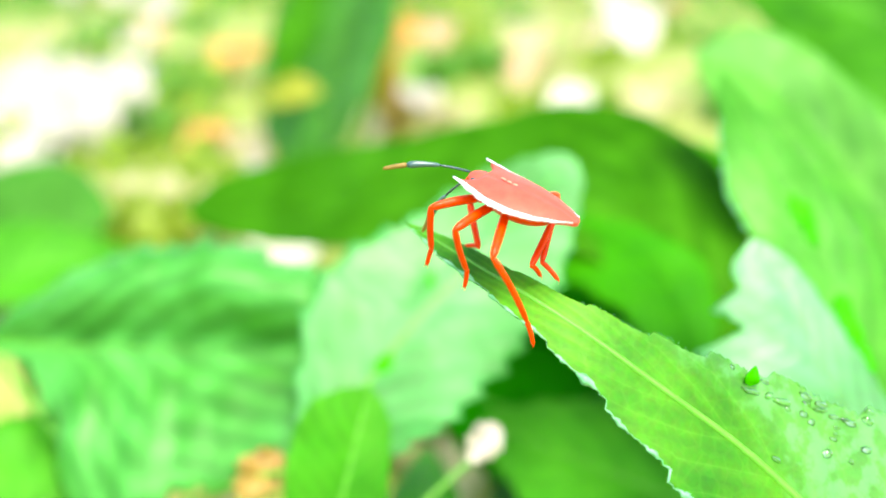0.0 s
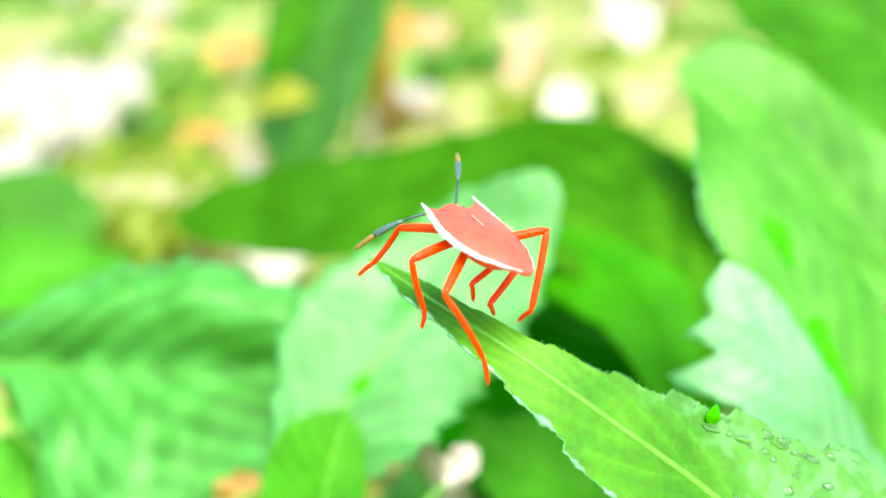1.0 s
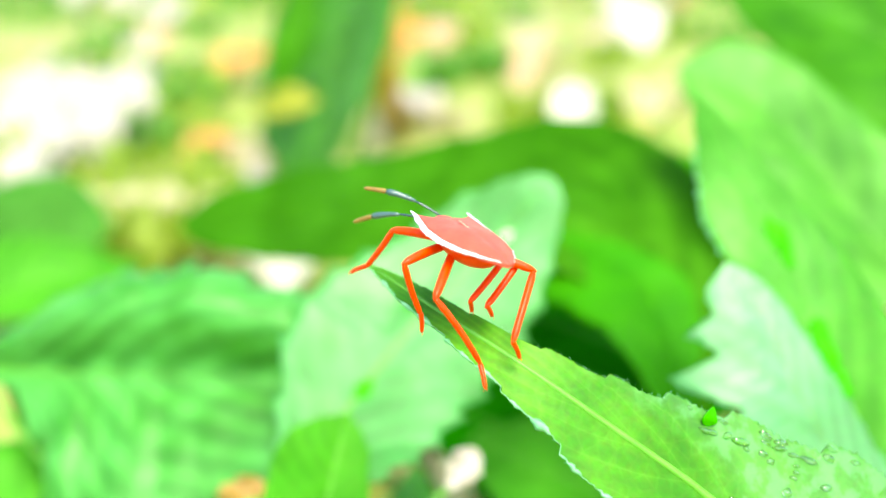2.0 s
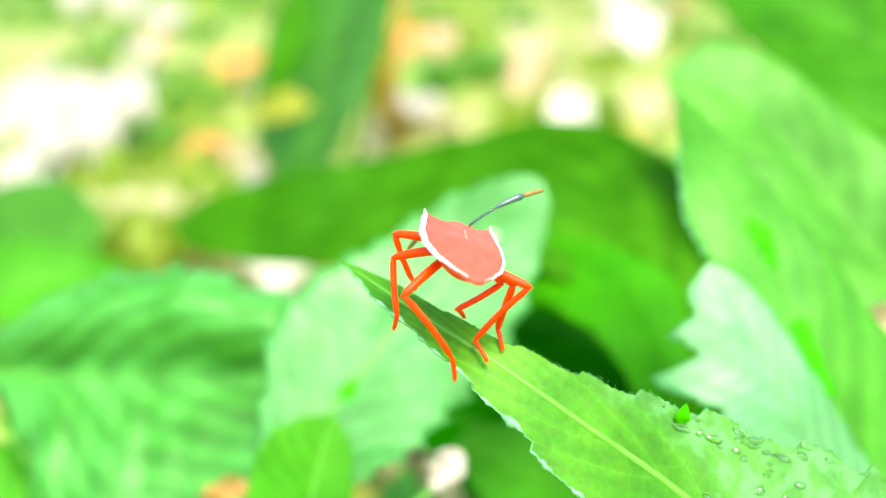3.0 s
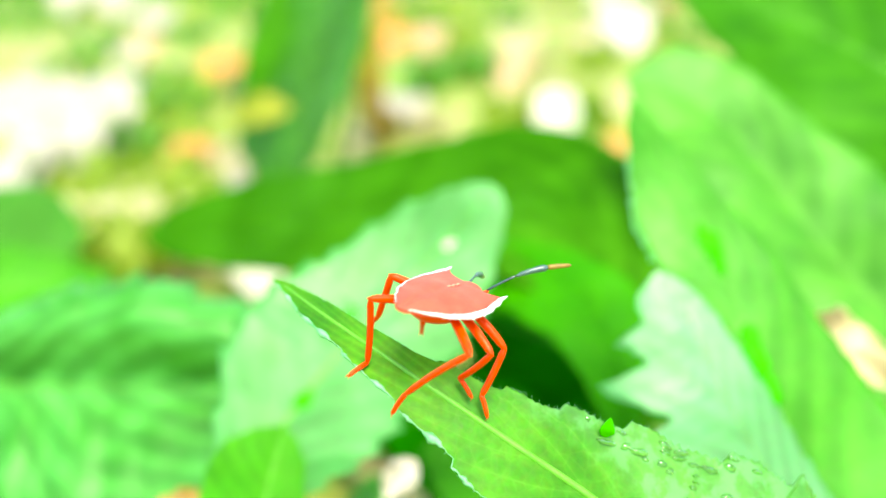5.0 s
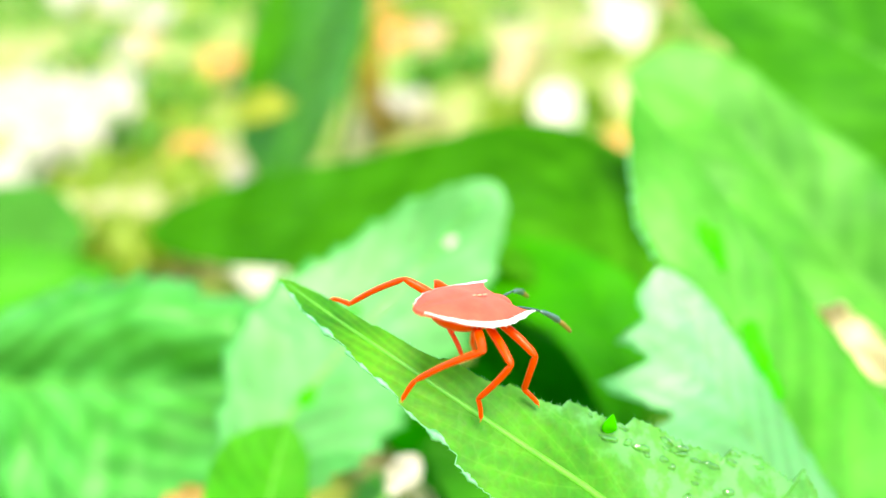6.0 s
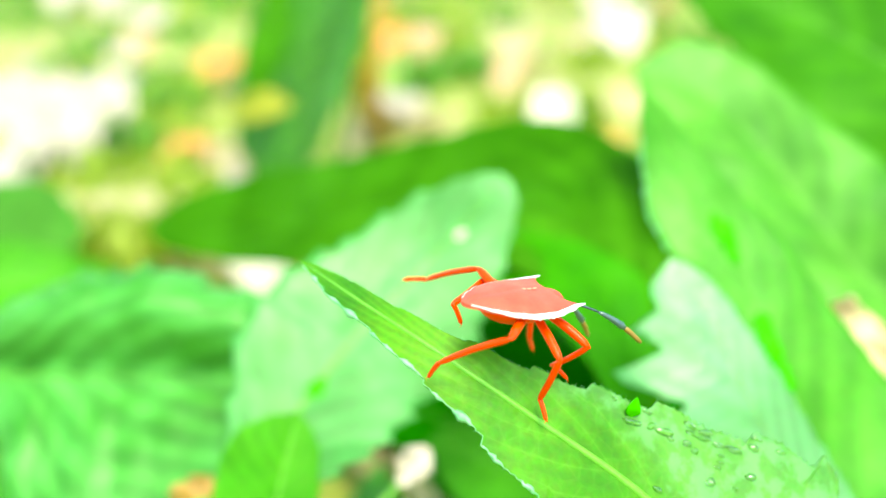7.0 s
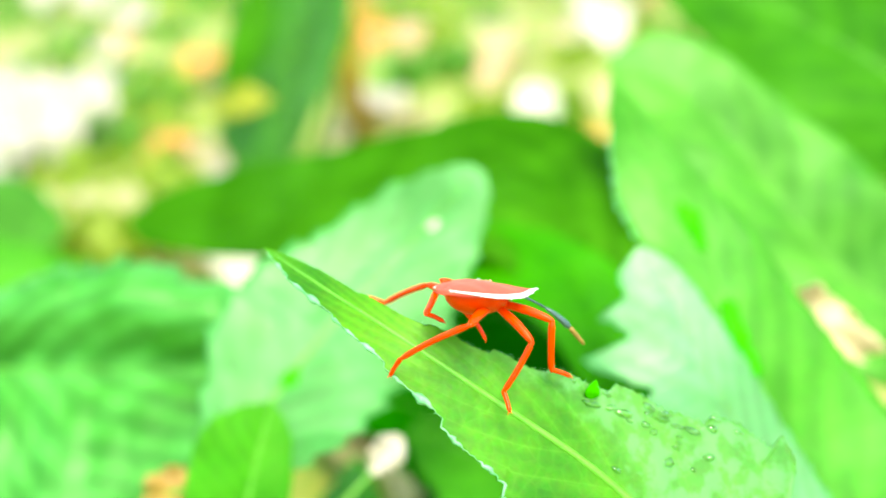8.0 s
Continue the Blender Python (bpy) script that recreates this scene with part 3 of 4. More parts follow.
stem(middle, [(-0.1193, 0.2450, 0.0391), (-0.1166, 0.2470, 0.0656), (-0.1153, 0.2500, 0.0866), (-0.1162, 0.2500, 0.1020), (-0.1199, 0.2500, 0.1117)], 0.0016, 0.0013, name="side_stem")
# added pale leaf, standing in for a sunlit patch of ground behind
gap_leaf([(0.0102, 0.1944, 0.1074), (0.0138, 0.1977, 0.1108), (0.0174, 0.2009, 0.1137)], 0.0042, TAN, "added pale leaf for sunlit ground in a gap", 41)
gap_leaf([(-0.0438, 0.1962, 0.0952), (-0.0387, 0.1991, 0.1006), (-0.0344, 0.2026, 0.1046)], 0.0052, WITHERED, "yellow-brown withered leaf", 42)
# cream leaf added on the shrub in place of bright ground beyond
gap_leaf([(0.1182, 0.2145, 0.1265), (0.1236, 0.2186, 0.1322), (0.1287, 0.2226, 0.1377)], 0.0125, CREAM_LEAF, "added pale leaf for sunlit ground in a gap", 43, shrub, (0.19, 0.165, 0.08))

# weed with the big dark arching leaf
F4 = (0.09, 0.34, -0.01)
dark = plant("broadleaf_weed", F4, "weed with a large dark green arching leaf")
stem(dark, [F4, (0.088, 0.33, 0.04), (0.075, 0.27, 0.075)], 0.004, 0.0025)
ARCH = Blade([(0.0744, 0.2350, 0.1010), (0.0735, 0.2738, 0.1330), (0.0550, 0.3168, 0.1493), (0.0176, 0.3484, 0.1398), (-0.0247, 0.3720, 0.1254), (-0.0657, 0.3988, 0.1124), (-0.1145, 0.4215, 0.1018)], 1, (0.12, -0.72, 0.68),
             ([(0, 6), (0.08, 17), (0.15, 24), (0.22, 30), (0.3, 31), (0.4, 25.8), (0.5, 21.8), (0.6, 20.6), (0.7, 23.3), (0.8, 24.5), (0.9, 19), (0.96, 14), (1, 3)],
              [(0, 2), (0.08, 12), (0.15, 25), (0.22, 40), (0.3, 52), (0.4, 52), (0.5, 38), (0.6, 29.5), (0.7, 27.8), (0.8, 23.6), (0.9, 17), (0.96, 12), (1, 3)]), fold=0.05, seed=8)
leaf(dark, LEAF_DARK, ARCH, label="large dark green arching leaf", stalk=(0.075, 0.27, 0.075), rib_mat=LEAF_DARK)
# added overlay blade: the arching leaf's sunlit part in brighter colour
leaf(dark, LEAF_LIT, Blade([(0.0722, 0.2260, 0.1043), (0.0721, 0.2420, 0.1165), (0.0666, 0.2580, 0.1296), (0.0509, 0.2750, 0.1368), (0.0235, 0.2900, 0.1357)], 1, (0.08, -0.74, 0.66), ([(0, 4), (0.2, 6), (0.35, 11), (0.5, 14), (0.65, 10), (0.8, 6), (0.92, 5), (1, 2)], [(0, 5), (0.2, 10), (0.4, 16), (0.6, 20), (0.8, 19), (0.93, 16), (1, 4)]), fold=0.08, seed=15), label="brighter overlay blade for the arching leaf's sunlit part", stalk=(0.075, 0.27, 0.075), rib_mat=LEAF_LIT)
leaf(dark, LEAF_FRESH, Blade([(0.1172, 0.2036, 0.0689), (0.0590, 0.2461, 0.0715), (0.0136, 0.2872, 0.0694)], 0.030, (0.0, -0.6, 0.8), seed=9), stalk=(0.075, 0.27, 0.075))
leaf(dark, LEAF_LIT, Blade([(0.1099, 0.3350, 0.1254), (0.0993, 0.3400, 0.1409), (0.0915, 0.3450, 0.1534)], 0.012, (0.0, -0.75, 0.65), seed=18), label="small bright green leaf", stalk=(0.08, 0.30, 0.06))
# filler leaves in the painted shade colour, where a dark gap opens
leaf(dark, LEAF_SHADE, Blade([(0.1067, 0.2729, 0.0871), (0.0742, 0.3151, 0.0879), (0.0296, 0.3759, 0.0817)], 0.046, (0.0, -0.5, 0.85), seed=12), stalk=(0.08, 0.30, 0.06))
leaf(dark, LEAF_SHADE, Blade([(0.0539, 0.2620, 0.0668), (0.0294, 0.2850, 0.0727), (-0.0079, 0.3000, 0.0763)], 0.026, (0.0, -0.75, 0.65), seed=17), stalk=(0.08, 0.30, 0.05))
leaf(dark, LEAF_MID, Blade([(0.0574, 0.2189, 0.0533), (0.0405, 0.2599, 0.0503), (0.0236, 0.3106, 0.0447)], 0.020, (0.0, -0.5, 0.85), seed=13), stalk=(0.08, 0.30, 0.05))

# weeds further back
F5 = (-0.0871, 0.8630, 0.0000)
back = plant("tall_weed", F5, "dark green tall weed rising behind the leaves")
stem(back, [F5, (-0.0516, 0.7487, 0.1255), (-0.0464, 0.8021, 0.2840)], 0.004, 0.003)
leaf(back, LEAF_DULL, Blade([(-0.0464, 0.8021, 0.2840), (-0.0727, 0.7162, 0.1548), (-0.0877, 0.6415, 0.0587)], 0.075, (-0.62, -0.62, 0.25), BLUNT, seed=10))
leaf(back, LEAF_DARK, Blade([(-0.0900, 0.7000, 0.2126), (-0.0939, 0.6800, 0.1755), (-0.1016, 0.6650, 0.1463), (-0.1091, 0.6500, 0.1176)], 0.016, (-0.3, -0.8, 0.4), BLUNT, seed=19), label="dark narrow leaf")
F6 = (-0.2747, 0.5891, 0.0000)
low = plant("low_weed", F6, "low green weed with rounded leaves on the ground")
leaf(low, LEAF_DULL, Blade([(-0.3473, 0.6104, 0.0361), (-0.2658, 0.5927, 0.0440), (-0.2090, 0.5841, 0.0483)], 0.040, (0.0, -0.7, 0.7), BLUNT, seed=11), stalk=F6)
leaf(low, LEAF_FRESH, Blade([(-0.2777, 0.5019, 0.0254), (-0.2398, 0.5354, 0.0299), (-0.1854, 0.5677, 0.0301)], 0.034, (0.0, -0.6, 0.8), seed=14), stalk=F6)
F7 = (-0.0552, 1.1261, 0.0000)
red = plant("red_stemmed_weed", F7, "thin weed with a reddish brown stem")
leaf(red, WEED_LEAF, Blade([(-0.1198, 0.6196, 0.1199), (-0.0922, 0.6013, 0.1275), (-0.0725, 0.6017, 0.1281)], 0.012, (0.1, -0.8, 0.6), seed=31), stalk=(-0.2190, 1.0978, 0.0000))
leaf(red, WEED_LEAF, Blade([(-0.0572, 1.0000, 0.0972), (-0.0768, 0.9800, 0.1397), (-0.0959, 0.9700, 0.1844)], 0.028, (0.1, -0.8, 0.6), seed=33), stalk=(-0.0592, 1.0109, 0.0896))
stem(red, [F7, (-0.0592, 1.0109, 0.0896), (-0.0394, 1.0642, 0.2473)], 0.015, 0.012, STEM_RED)


# ---- low growth and litter on the ground ----
def small_leaf(bm, at, turn, tilt, length, width):
    """A low, folded, pointed blade of eight faces."""
    m = Matrix.Translation(at) @ Matrix.Rotation(turn, 4, "Z") @ Matrix.Rotation(-tilt, 4, "Y")
    rows = []
    for k in range(5):
        s = k / 4
        w = width * (0.12, 0.8, 1.0, 0.62, 0.05)[k]
        z = length * 0.25 * math.sin(s * 2.4)
        rows.append([bm.verts.new(m @ Vector((s * length, v * w, z + abs(v) * w * 0.3))) for v in (-1, 0, 1)])
    for a, b in zip(rows, rows[1:]):
        for j in range(2):
            f = bm.faces.new((a[j], b[j], b[j + 1], a[j + 1]))
            f.smooth = True


def ground_growth(name, centres, mat, label, per, size, seed):
    rng = random.Random(seed)
    bm = bmesh.new()
    for x, y, spread in centres:
        for _ in range(per):
            px, py = x + rng.gauss(0, spread), y + rng.gauss(0, spread * 1.6)
            at = Vector((px, py, ground_height(px, py)))
            small_leaf(bm, at, rng.uniform(0, 6.28), rng.uniform(0.4, 1.35), size * rng.uniform(0.6, 1.3), size * rng.uniform(0.16, 0.32))
    ob = part(name, bm, mat)
    return tagged(ob, label, name.replace("_", " "), kind="stuff")


WEED_A = plain_material("weed_yellow_green", (0.25, 0.41, 0.03), (0.44, 0.54, 0.07), 20, through_light=0.5)
WEED_B = plain_material("weed_green", (0.07, 0.28, 0.02), (0.18, 0.42, 0.05), 20, through_light=0.4)
STRAW = plain_material("straw_pale", (0.42, 0.38, 0.17), (0.60, 0.54, 0.30), 25, through_light=0.3)
ORANGE = plain_material("dead_leaf_orange", (0.48, 0.16, 0.03), (0.60, 0.26, 0.07), 25)
YELLOW_SPOTS = [(-0.254, 0.633, 0.012), (-0.268, 0.610, 0.012), (-0.240, 0.663, 0.011), (-0.209, 0.644, 0.009), (-0.183, 0.682, 0.010), (-0.239, 0.683, 0.011), (-0.192, 0.669, 0.011), (-0.155, 0.675, 0.008), (-0.230, 0.725, 0.012), (-0.244, 0.741, 0.017), (-0.301, 0.867, 0.020), (-0.202, 0.756, 0.014), (-0.404, 0.936, 0.021), (0.443, 2.196, 0.048), (0.123, 1.155, 0.016), (0.022, 2.223, 0.049), (-0.352, 1.357, 0.027), (-0.247, 0.866, 0.020), (-0.264, 1.038, 0.021), (-0.356, 1.135, 0.020), (-0.226, 1.376, 0.018), (0.087, 2.219, 0.039), (0.090, 1.175, 0.016), (0.204, 1.190, 0.021), (-0.381, 0.936, 0.019), (0.284, 1.722, 0.030), (-0.123, 2.512, 0.033), (0.543, 2.812, 0.049), (-0.485, 1.492, 0.020)]
GREEN_SPOTS = [(-0.036, 2.506, 0.033), (0.167, 2.491, 0.033), (0.431, 2.197, 0.034), (0.154, 1.120, 0.013), (-0.346, 1.246, 0.017), (-0.310, 0.984, 0.013), (-0.600, 1.588, 0.021), (-0.720, 2.042, 0.027), (-0.599, 2.263, 0.045), (-1.089, 2.583, 0.045), (0.060, 1.659, 0.033), (-0.016, 1.532, 0.020), (0.594, 2.186, 0.057), (0.384, 1.222, 0.033), (-0.292, 2.243, 0.049), (-0.422, 1.490, 0.023), (-0.372, 0.912, 0.013), (-0.600, 2.909, 0.051)]
STRAW_SPOTS = [(-0.209, 0.669, 0.013), (-0.147, 0.656, 0.012), (-0.268, 0.670, 0.013), (-0.548, 1.340, 0.036), (-0.474, 1.105, 0.030), (-0.380, 1.013, 0.023), (-0.230, 0.773, 0.014), (-0.589, 1.342, 0.042), (-0.419, 1.137, 0.031), (-0.720, 2.271, 0.040), (-0.196, 0.956, 0.013), (-0.022, 1.160, 0.023), (0.169, 1.808, 0.044), (0.362, 2.085, 0.046), (0.292, 1.310, 0.026), (0.181, 1.361, 0.030), (-0.826, 1.949, 0.043), (0.007, 0.386, 0.012), (-0.088, 0.372, 0.011)]


def scattered(count, seed):
    """Clumps all round, outside the stretch of ground in front of the leaves, which has its own."""
    rng = random.Random(seed)
    made = []
    while len(made) < count:
        x, y = rng.uniform(-3, 3), rng.uniform(-2, 5)
        if (0 < y < 3 and abs(x) < 0.3 + 0.5 * y) or math.hypot(x, y) < 0.3:
            continue
        made.append((x, y, rng.uniform(0.04, 0.12)))
    return made


ground_growth("grass_and_weeds", YELLOW_SPOTS + scattered(240, 1), WEED_A, "yellow-green low weeds and grass in sun", 34, 0.045, 5)
ground_growth("low_green_weeds", GREEN_SPOTS + scattered(260, 2), WEED_B, "green low weeds on sunlit soil", 40, 0.05, 6)
ground_growth("straw_litter", STRAW_SPOTS + scattered(220, 3), STRAW, "pale dry straw and leaf litter on soil", 30, 0.04, 7)


def dead_leaf(at, length, mat, label, turn, tilt=0.45, curl=0.4):
    """A curled dry leaf lying on the ground."""
    b = Blade([(0, 0, 0.004), (length * 0.5, 0, 0.004 + length * curl * 0.3), (length, 0, 0.006)], length * 0.36, (0, 0, 1), BLUNT, fold=curl, wave=0.35, seed=int(turn * 10))
    ob = part("fallen_leaf", b.mesh(18, 8, 0.0008), mat)
    ob.matrix_world = Matrix.Translation((at[0], at[1], ground_height(at[0], at[1]) + 0.004)) @ Matrix.Rotation(turn, 4, "Z") @ Matrix.Rotation(-tilt, 4, "Y")
    return tagged(ob, label, "leaf", "fallen leaves on the ground")


dead_leaf((-0.3360, 1.4661, 0.0), 0.10, ORANGE, "curled orange-brown dead leaf on soil", 0.4)
dead_leaf((0.2099, 1.0021, 0.0), 0.035, ORANGE, "small orange dead leaf on soil", 2.0)
dead_leaf((-0.0882, 1.8639, 0.0000), 0.1, ORANGE, "rusty dead leaf on soil", 1.2)
dead_leaf((0.1440, 1.1038, 0.0), 0.06, BLEACHED, "bleached pale dead leaf in bright sun", 1.5)
dead_leaf((0.2953, 1.8012, 0.0000), 0.07, TAN, "bleached pale dead leaf in bright sun", 1.7)
dead_leaf((-0.0985, 0.5800, 0.0), 0.085, BLEACHED, "bleached pale dead leaf in bright sun", 1.57, 0.8)
dead_leaf((-0.1774, 0.6623, 0.0000), 0.07, STRAW, "straw-yellow dead leaf on soil", 1.4)
dead_leaf((-0.2132, 0.6503, 0.0000), 0.08, STRAW, "straw-yellow dead leaf on soil", 1.7)
dead_leaf((-0.2497, 0.6328, 0.0000), 0.08, STRAW, "straw-yellow dead leaf on soil", 1.5)
dead_leaf((0.3769, 2.1407, -0.0000), 0.16, TAN, "bleached pale dead leaf in bright sun", 0.2)
dead_leaf((-0.0219, 1.1422, 0.0000), 0.09, TAN, "pale tan dead leaf on soil", 2.9)
dead_leaf((0.1305, 1.5564, 0.0000), 0.085, PEACH, "pale orange-tan dead leaf on soil", 1.4)
dead_leaf((0.2422, 1.1344, 0.0000), 0.08, STRAW, "straw-yellow dead leaf on soil", 1.5)
dead_leaf((-0.1913, 0.9316, 0.0000), 0.05, TAN, "bleached pale dead leaf in bright sun", 1.9)
dead_leaf((-0.3611, 0.9599, 0.0000), 0.1, TAN, "bleached pale dead leaf in bright sun", 1.4)
dead_leaf((-0.4216, 0.9368, 0.0000), 0.11, TAN, "bleached pale dead leaf in bright sun", 1.7)
dead_leaf((-0.8701, 2.2806, 0.0000), 0.07, TAN, "pale tan dead leaf on soil", 0.1)
dead_leaf((0.2605, 0.5105, -0.0000), 0.05, CREAM_LEAF, "bleached pale dead leaf in bright sun", 0.8)
dead_leaf((-0.2335, 1.2845, 0.0000), 0.06, ORANGE, "yellowish dead leaf on soil", 0.2)
dead_leaf((-0.4062, 0.9998, 0.0000), 0.12, TAN, "bleached pale dead leaf in bright sun", 1.5)
dead_leaf((-0.3843, 1.0866, -0.0000), 0.08, TAN, "bleached pale dead leaf in bright sun", 1.8)
dead_leaf((-0.4813, 1.1217, 0.0000), 0.1, TAN, "bleached pale dead leaf in bright sun", 1.6)
dead_leaf((-0.5486, 1.2133, 0.0000), 0.1, TAN, "bleached pale dead leaf in bright sun", 1.5)
dead_leaf((-0.5449, 1.6874, 0.0000), 0.07, TAN, "bleached pale dead leaf in bright sun", 1.7)
dead_leaf((-0.4332, 1.1203, 0.0000), 0.11, TAN, "bleached pale dead leaf in bright sun", 1.6)
dead_leaf((-0.4412, 0.9618, 0.0000), 0.11, TAN, "bleached pale dead leaf in bright sun", 1.4)
dead_leaf((-0.3359, 0.9719, 0.0000), 0.07, TAN, "bleached pale dead leaf in bright sun", 1.7)
dead_leaf((-0.6767, 1.5913, 0.0000), 0.05, TAN, "small bleached dead leaf on soil", 1.3)
dead_leaf((-0.4318, 1.2913, 0.0000), 0.05, TAN, "small bleached dead leaf on soil", 1.8)
dead_leaf((-0.6588, 1.6927, 0.0000), 0.04, TAN, "small bleached dead leaf on soil", 1.6)
dead_leaf((-0.6575, 2.0911, 0.0000), 0.06, TAN, "small bleached dead leaf on soil", 1.5)
dead_leaf((-0.3276, 0.8680, 0.0000), 0.05, TAN, "small bleached dead leaf on soil", 1.6)
dead_leaf((-0.2914, 0.8885, 0.0000), 0.04, TAN, "small bleached dead leaf on soil", 1.2)
dead_leaf((0.2926, 1.9350, 0.0000), 0.07, PEACH, "pale orange-tan dead leaf on soil", 1.5)
dead_leaf((0.1064, 1.3889, 0.0000), 0.06, PEACH, "pale orange-tan dead leaf on soil", 1.3)
dead_leaf((-0.2480, 0.9097, 0.0000), 0.07, ORANGE, "rusty orange dead leaf on soil", 1.1)
dead_leaf((-0.1603, 2.2350, 0.0000), 0.14, ORANGE, "rusty orange dead leaf on soil", 1.4)
dead_leaf((0.6105, 2.7106, 0.0000), 0.12, BROWN, "brown dead leaf in shade", 0.5)
dead_leaf((0.4794, 2.7213, 0.0000), 0.2, TAN, "bleached pale dead leaf in bright sun", 1.8)
dead_leaf((-0.4349, 1.0401, 0.0), 0.09, TAN, "bleached pale dead leaf in bright sun", 1.5)
dead_leaf((-0.4080, 1.0849, 0.0), 0.09, TAN, "bleached pale dead leaf in bright sun", 1.7)
dead_leaf((-0.4151, 1.2100, 0.0), 0.1, TAN, "bleached pale dead leaf in bright sun", 1.3)
dead_leaf((-0.3857, 0.9070, 0.0), 0.07, TAN, "bleached pale dead leaf in bright sun", 1.6)
dead_leaf((-1.1569, 3.0071, 0.0), 0.2, TAN, "bleached pale dead leaf in bright sun", 1.5)
dead_leaf((-0.9891, 2.9431, 0.0), 0.2, TAN, "bleached pale dead leaf in bright sun", 1.7)
dead_leaf((-0.6791, 2.2734, 0.0), 0.14, TAN, "bleached pale dead leaf in bright sun", 1.5)
dead_leaf((-0.5382, 1.7508, 0.0), 0.1, PEACH, "pale orange-tan dead leaf on soil", 1.4)
dead_leaf((-0.3483, 1.5264, 0.0), 0.09, ORANGE, "curled orange-brown dead leaf on soil", 1.5)
dead_leaf((-0.0273, 1.1491, 0.0), 0.07, TAN, "pale tan dead leaf on soil", 1.6)
dead_leaf((-0.0183, 1.8805, 0.0), 0.1, PEACH, "pale orange-tan dead leaf on soil", 1.3)
dead_leaf((0.1453, 1.6966, 0.0), 0.12, STRAW, "straw-yellow dead leaf on soil", 1.6)
dead_leaf((0.1447, 1.0672, 0.0), 0.07, BLEACHED, "bleached pale dead leaf in bright sun", 1.5, 0.95)
dead_leaf((0.3833, 1.9076, 0.0), 0.13, BLEACHED, "bleached pale dead leaf in bright sun", 1.7)
dead_leaf((0.3622, 2.0523, 0.0), 0.12, TAN, "bleached pale dead leaf in bright sun", 1.3)
dead_leaf((-0.2110, 0.9101, 0.0), 0.055, STRAW, "straw-yellow dead leaf on soil", 1.5)
dead_leaf((-0.2169, 0.6781, 0.0), 0.05, STRAW, "straw-yellow dead leaf on soil", 1.5)
dead_leaf((-0.3712, 0.8627, 0.0), 0.07, TAN, "bleached pale dead leaf in bright sun", 1.5, 0.8)
dead_leaf((-0.3490, 0.9323, 0.0), 0.08, TAN, "bleached pale dead leaf in bright sun", 1.7, 0.8)
dead_leaf((-0.3641, 0.7929, 0.0), 0.06, TAN, "bleached pale dead leaf in bright sun", 1.6, 0.8)
dead_leaf((-0.3497, 1.0276, 0.0), 0.08, TAN, "bleached pale dead leaf in bright sun", 1.4, 0.8)
dead_leaf((-0.1731, 0.8571, 0.0), 0.03, TAN, "small bleached dead leaf on soil", 1.5, 0.9)
dead_leaf((-0.2168, 1.2005, 0.0), 0.05, STRAW, "straw-yellow dead leaf on soil", 1.5, 0.7)
dead_leaf((-0.0793, 1.0286, 0.0), 0.05, STRAW, "straw-yellow dead leaf on soil", 1.4, 0.7)

# ---- the bug ----
RED = plain_material("bug_red", (0.55, 0.060, 0.035), (0.66, 0.085, 0.05), 700, rough=0.5, bumps=0.25, spec=0.4, depth=0.0001)
LEG_RED = plain_material("bug_leg_red", (0.80, 0.036, 0.001), (0.90, 0.055, 0.002), 500, rough=0.28, bumps=0.15, spec=0.2, depth=0.0001)
BELLY_RED = plain_material("bug_belly_red", (0.74, 0.036, 0.002), (0.84, 0.055, 0.003), 500, rough=0.35, bumps=0.2, spec=0.2, depth=0.0001)
WHITE = plain_material("bug_white", (0.72, 0.71, 0.76), (0.82, 0.81, 0.86), 900, rough=0.45, bumps=0.2, depth=0.0001)
FEELER_DARK = plain_material("feeler_dark", (0.010, 0.030, 0.035), (0.03, 0.07, 0.08), 600, rough=0.25, bumps=0.1, depth=0.0001, spec=0.8)
FEELER_BLUE = plain_material("feeler_blue_grey", (0.03, 0.075, 0.075), (0.07, 0.14, 0.14), 600, rough=0.3, bumps=0.1, depth=0.0001, spec=0.8)
FEELER_TIP = plain_material("feeler_orange_tip", (0.20, 0.12, 0.02), (0.32, 0.19, 0.03), 600, rough=0.5, depth=0.0001)
CREAM = plain_material("bug_cream", (0.72, 0.26, 0.17), (0.80, 0.34, 0.24), 600, depth=0.0001)
MM = 0.00105
HALF = [(0, 4.75), (0.12, 5.2), (0.3, 5.75), (0.5, 5.6), (0.7, 4.6), (0.85, 3.1), (1, 1.2)]


def shell(u, v):
    """The back: u from front to rear, v from the right edge (-1) to the left edge (1); millimetres."""
    front = 4.1 + 1.9 * abs(v) ** 3
    rear = -10.1 + 0.5 * v * v
    x = front + (rear - front) * u
    y = v * lerp_table(HALF, u)
    z = 1.35 * (1 - v * v) * math.sin(math.pi * (0.12 + 0.8 * u)) + (0.35 - 0.55 * math.sin(math.pi * min(1, max(0, u)))) * v ** 4 + 0.7 * max(0, 0.25 - u)
    z += 0.10 * math.cos(5 * math.pi * u) * (1 - abs(v)) - 0.12 * math.exp(-((v * 8) ** 2))
    return Vector((x, y, z))


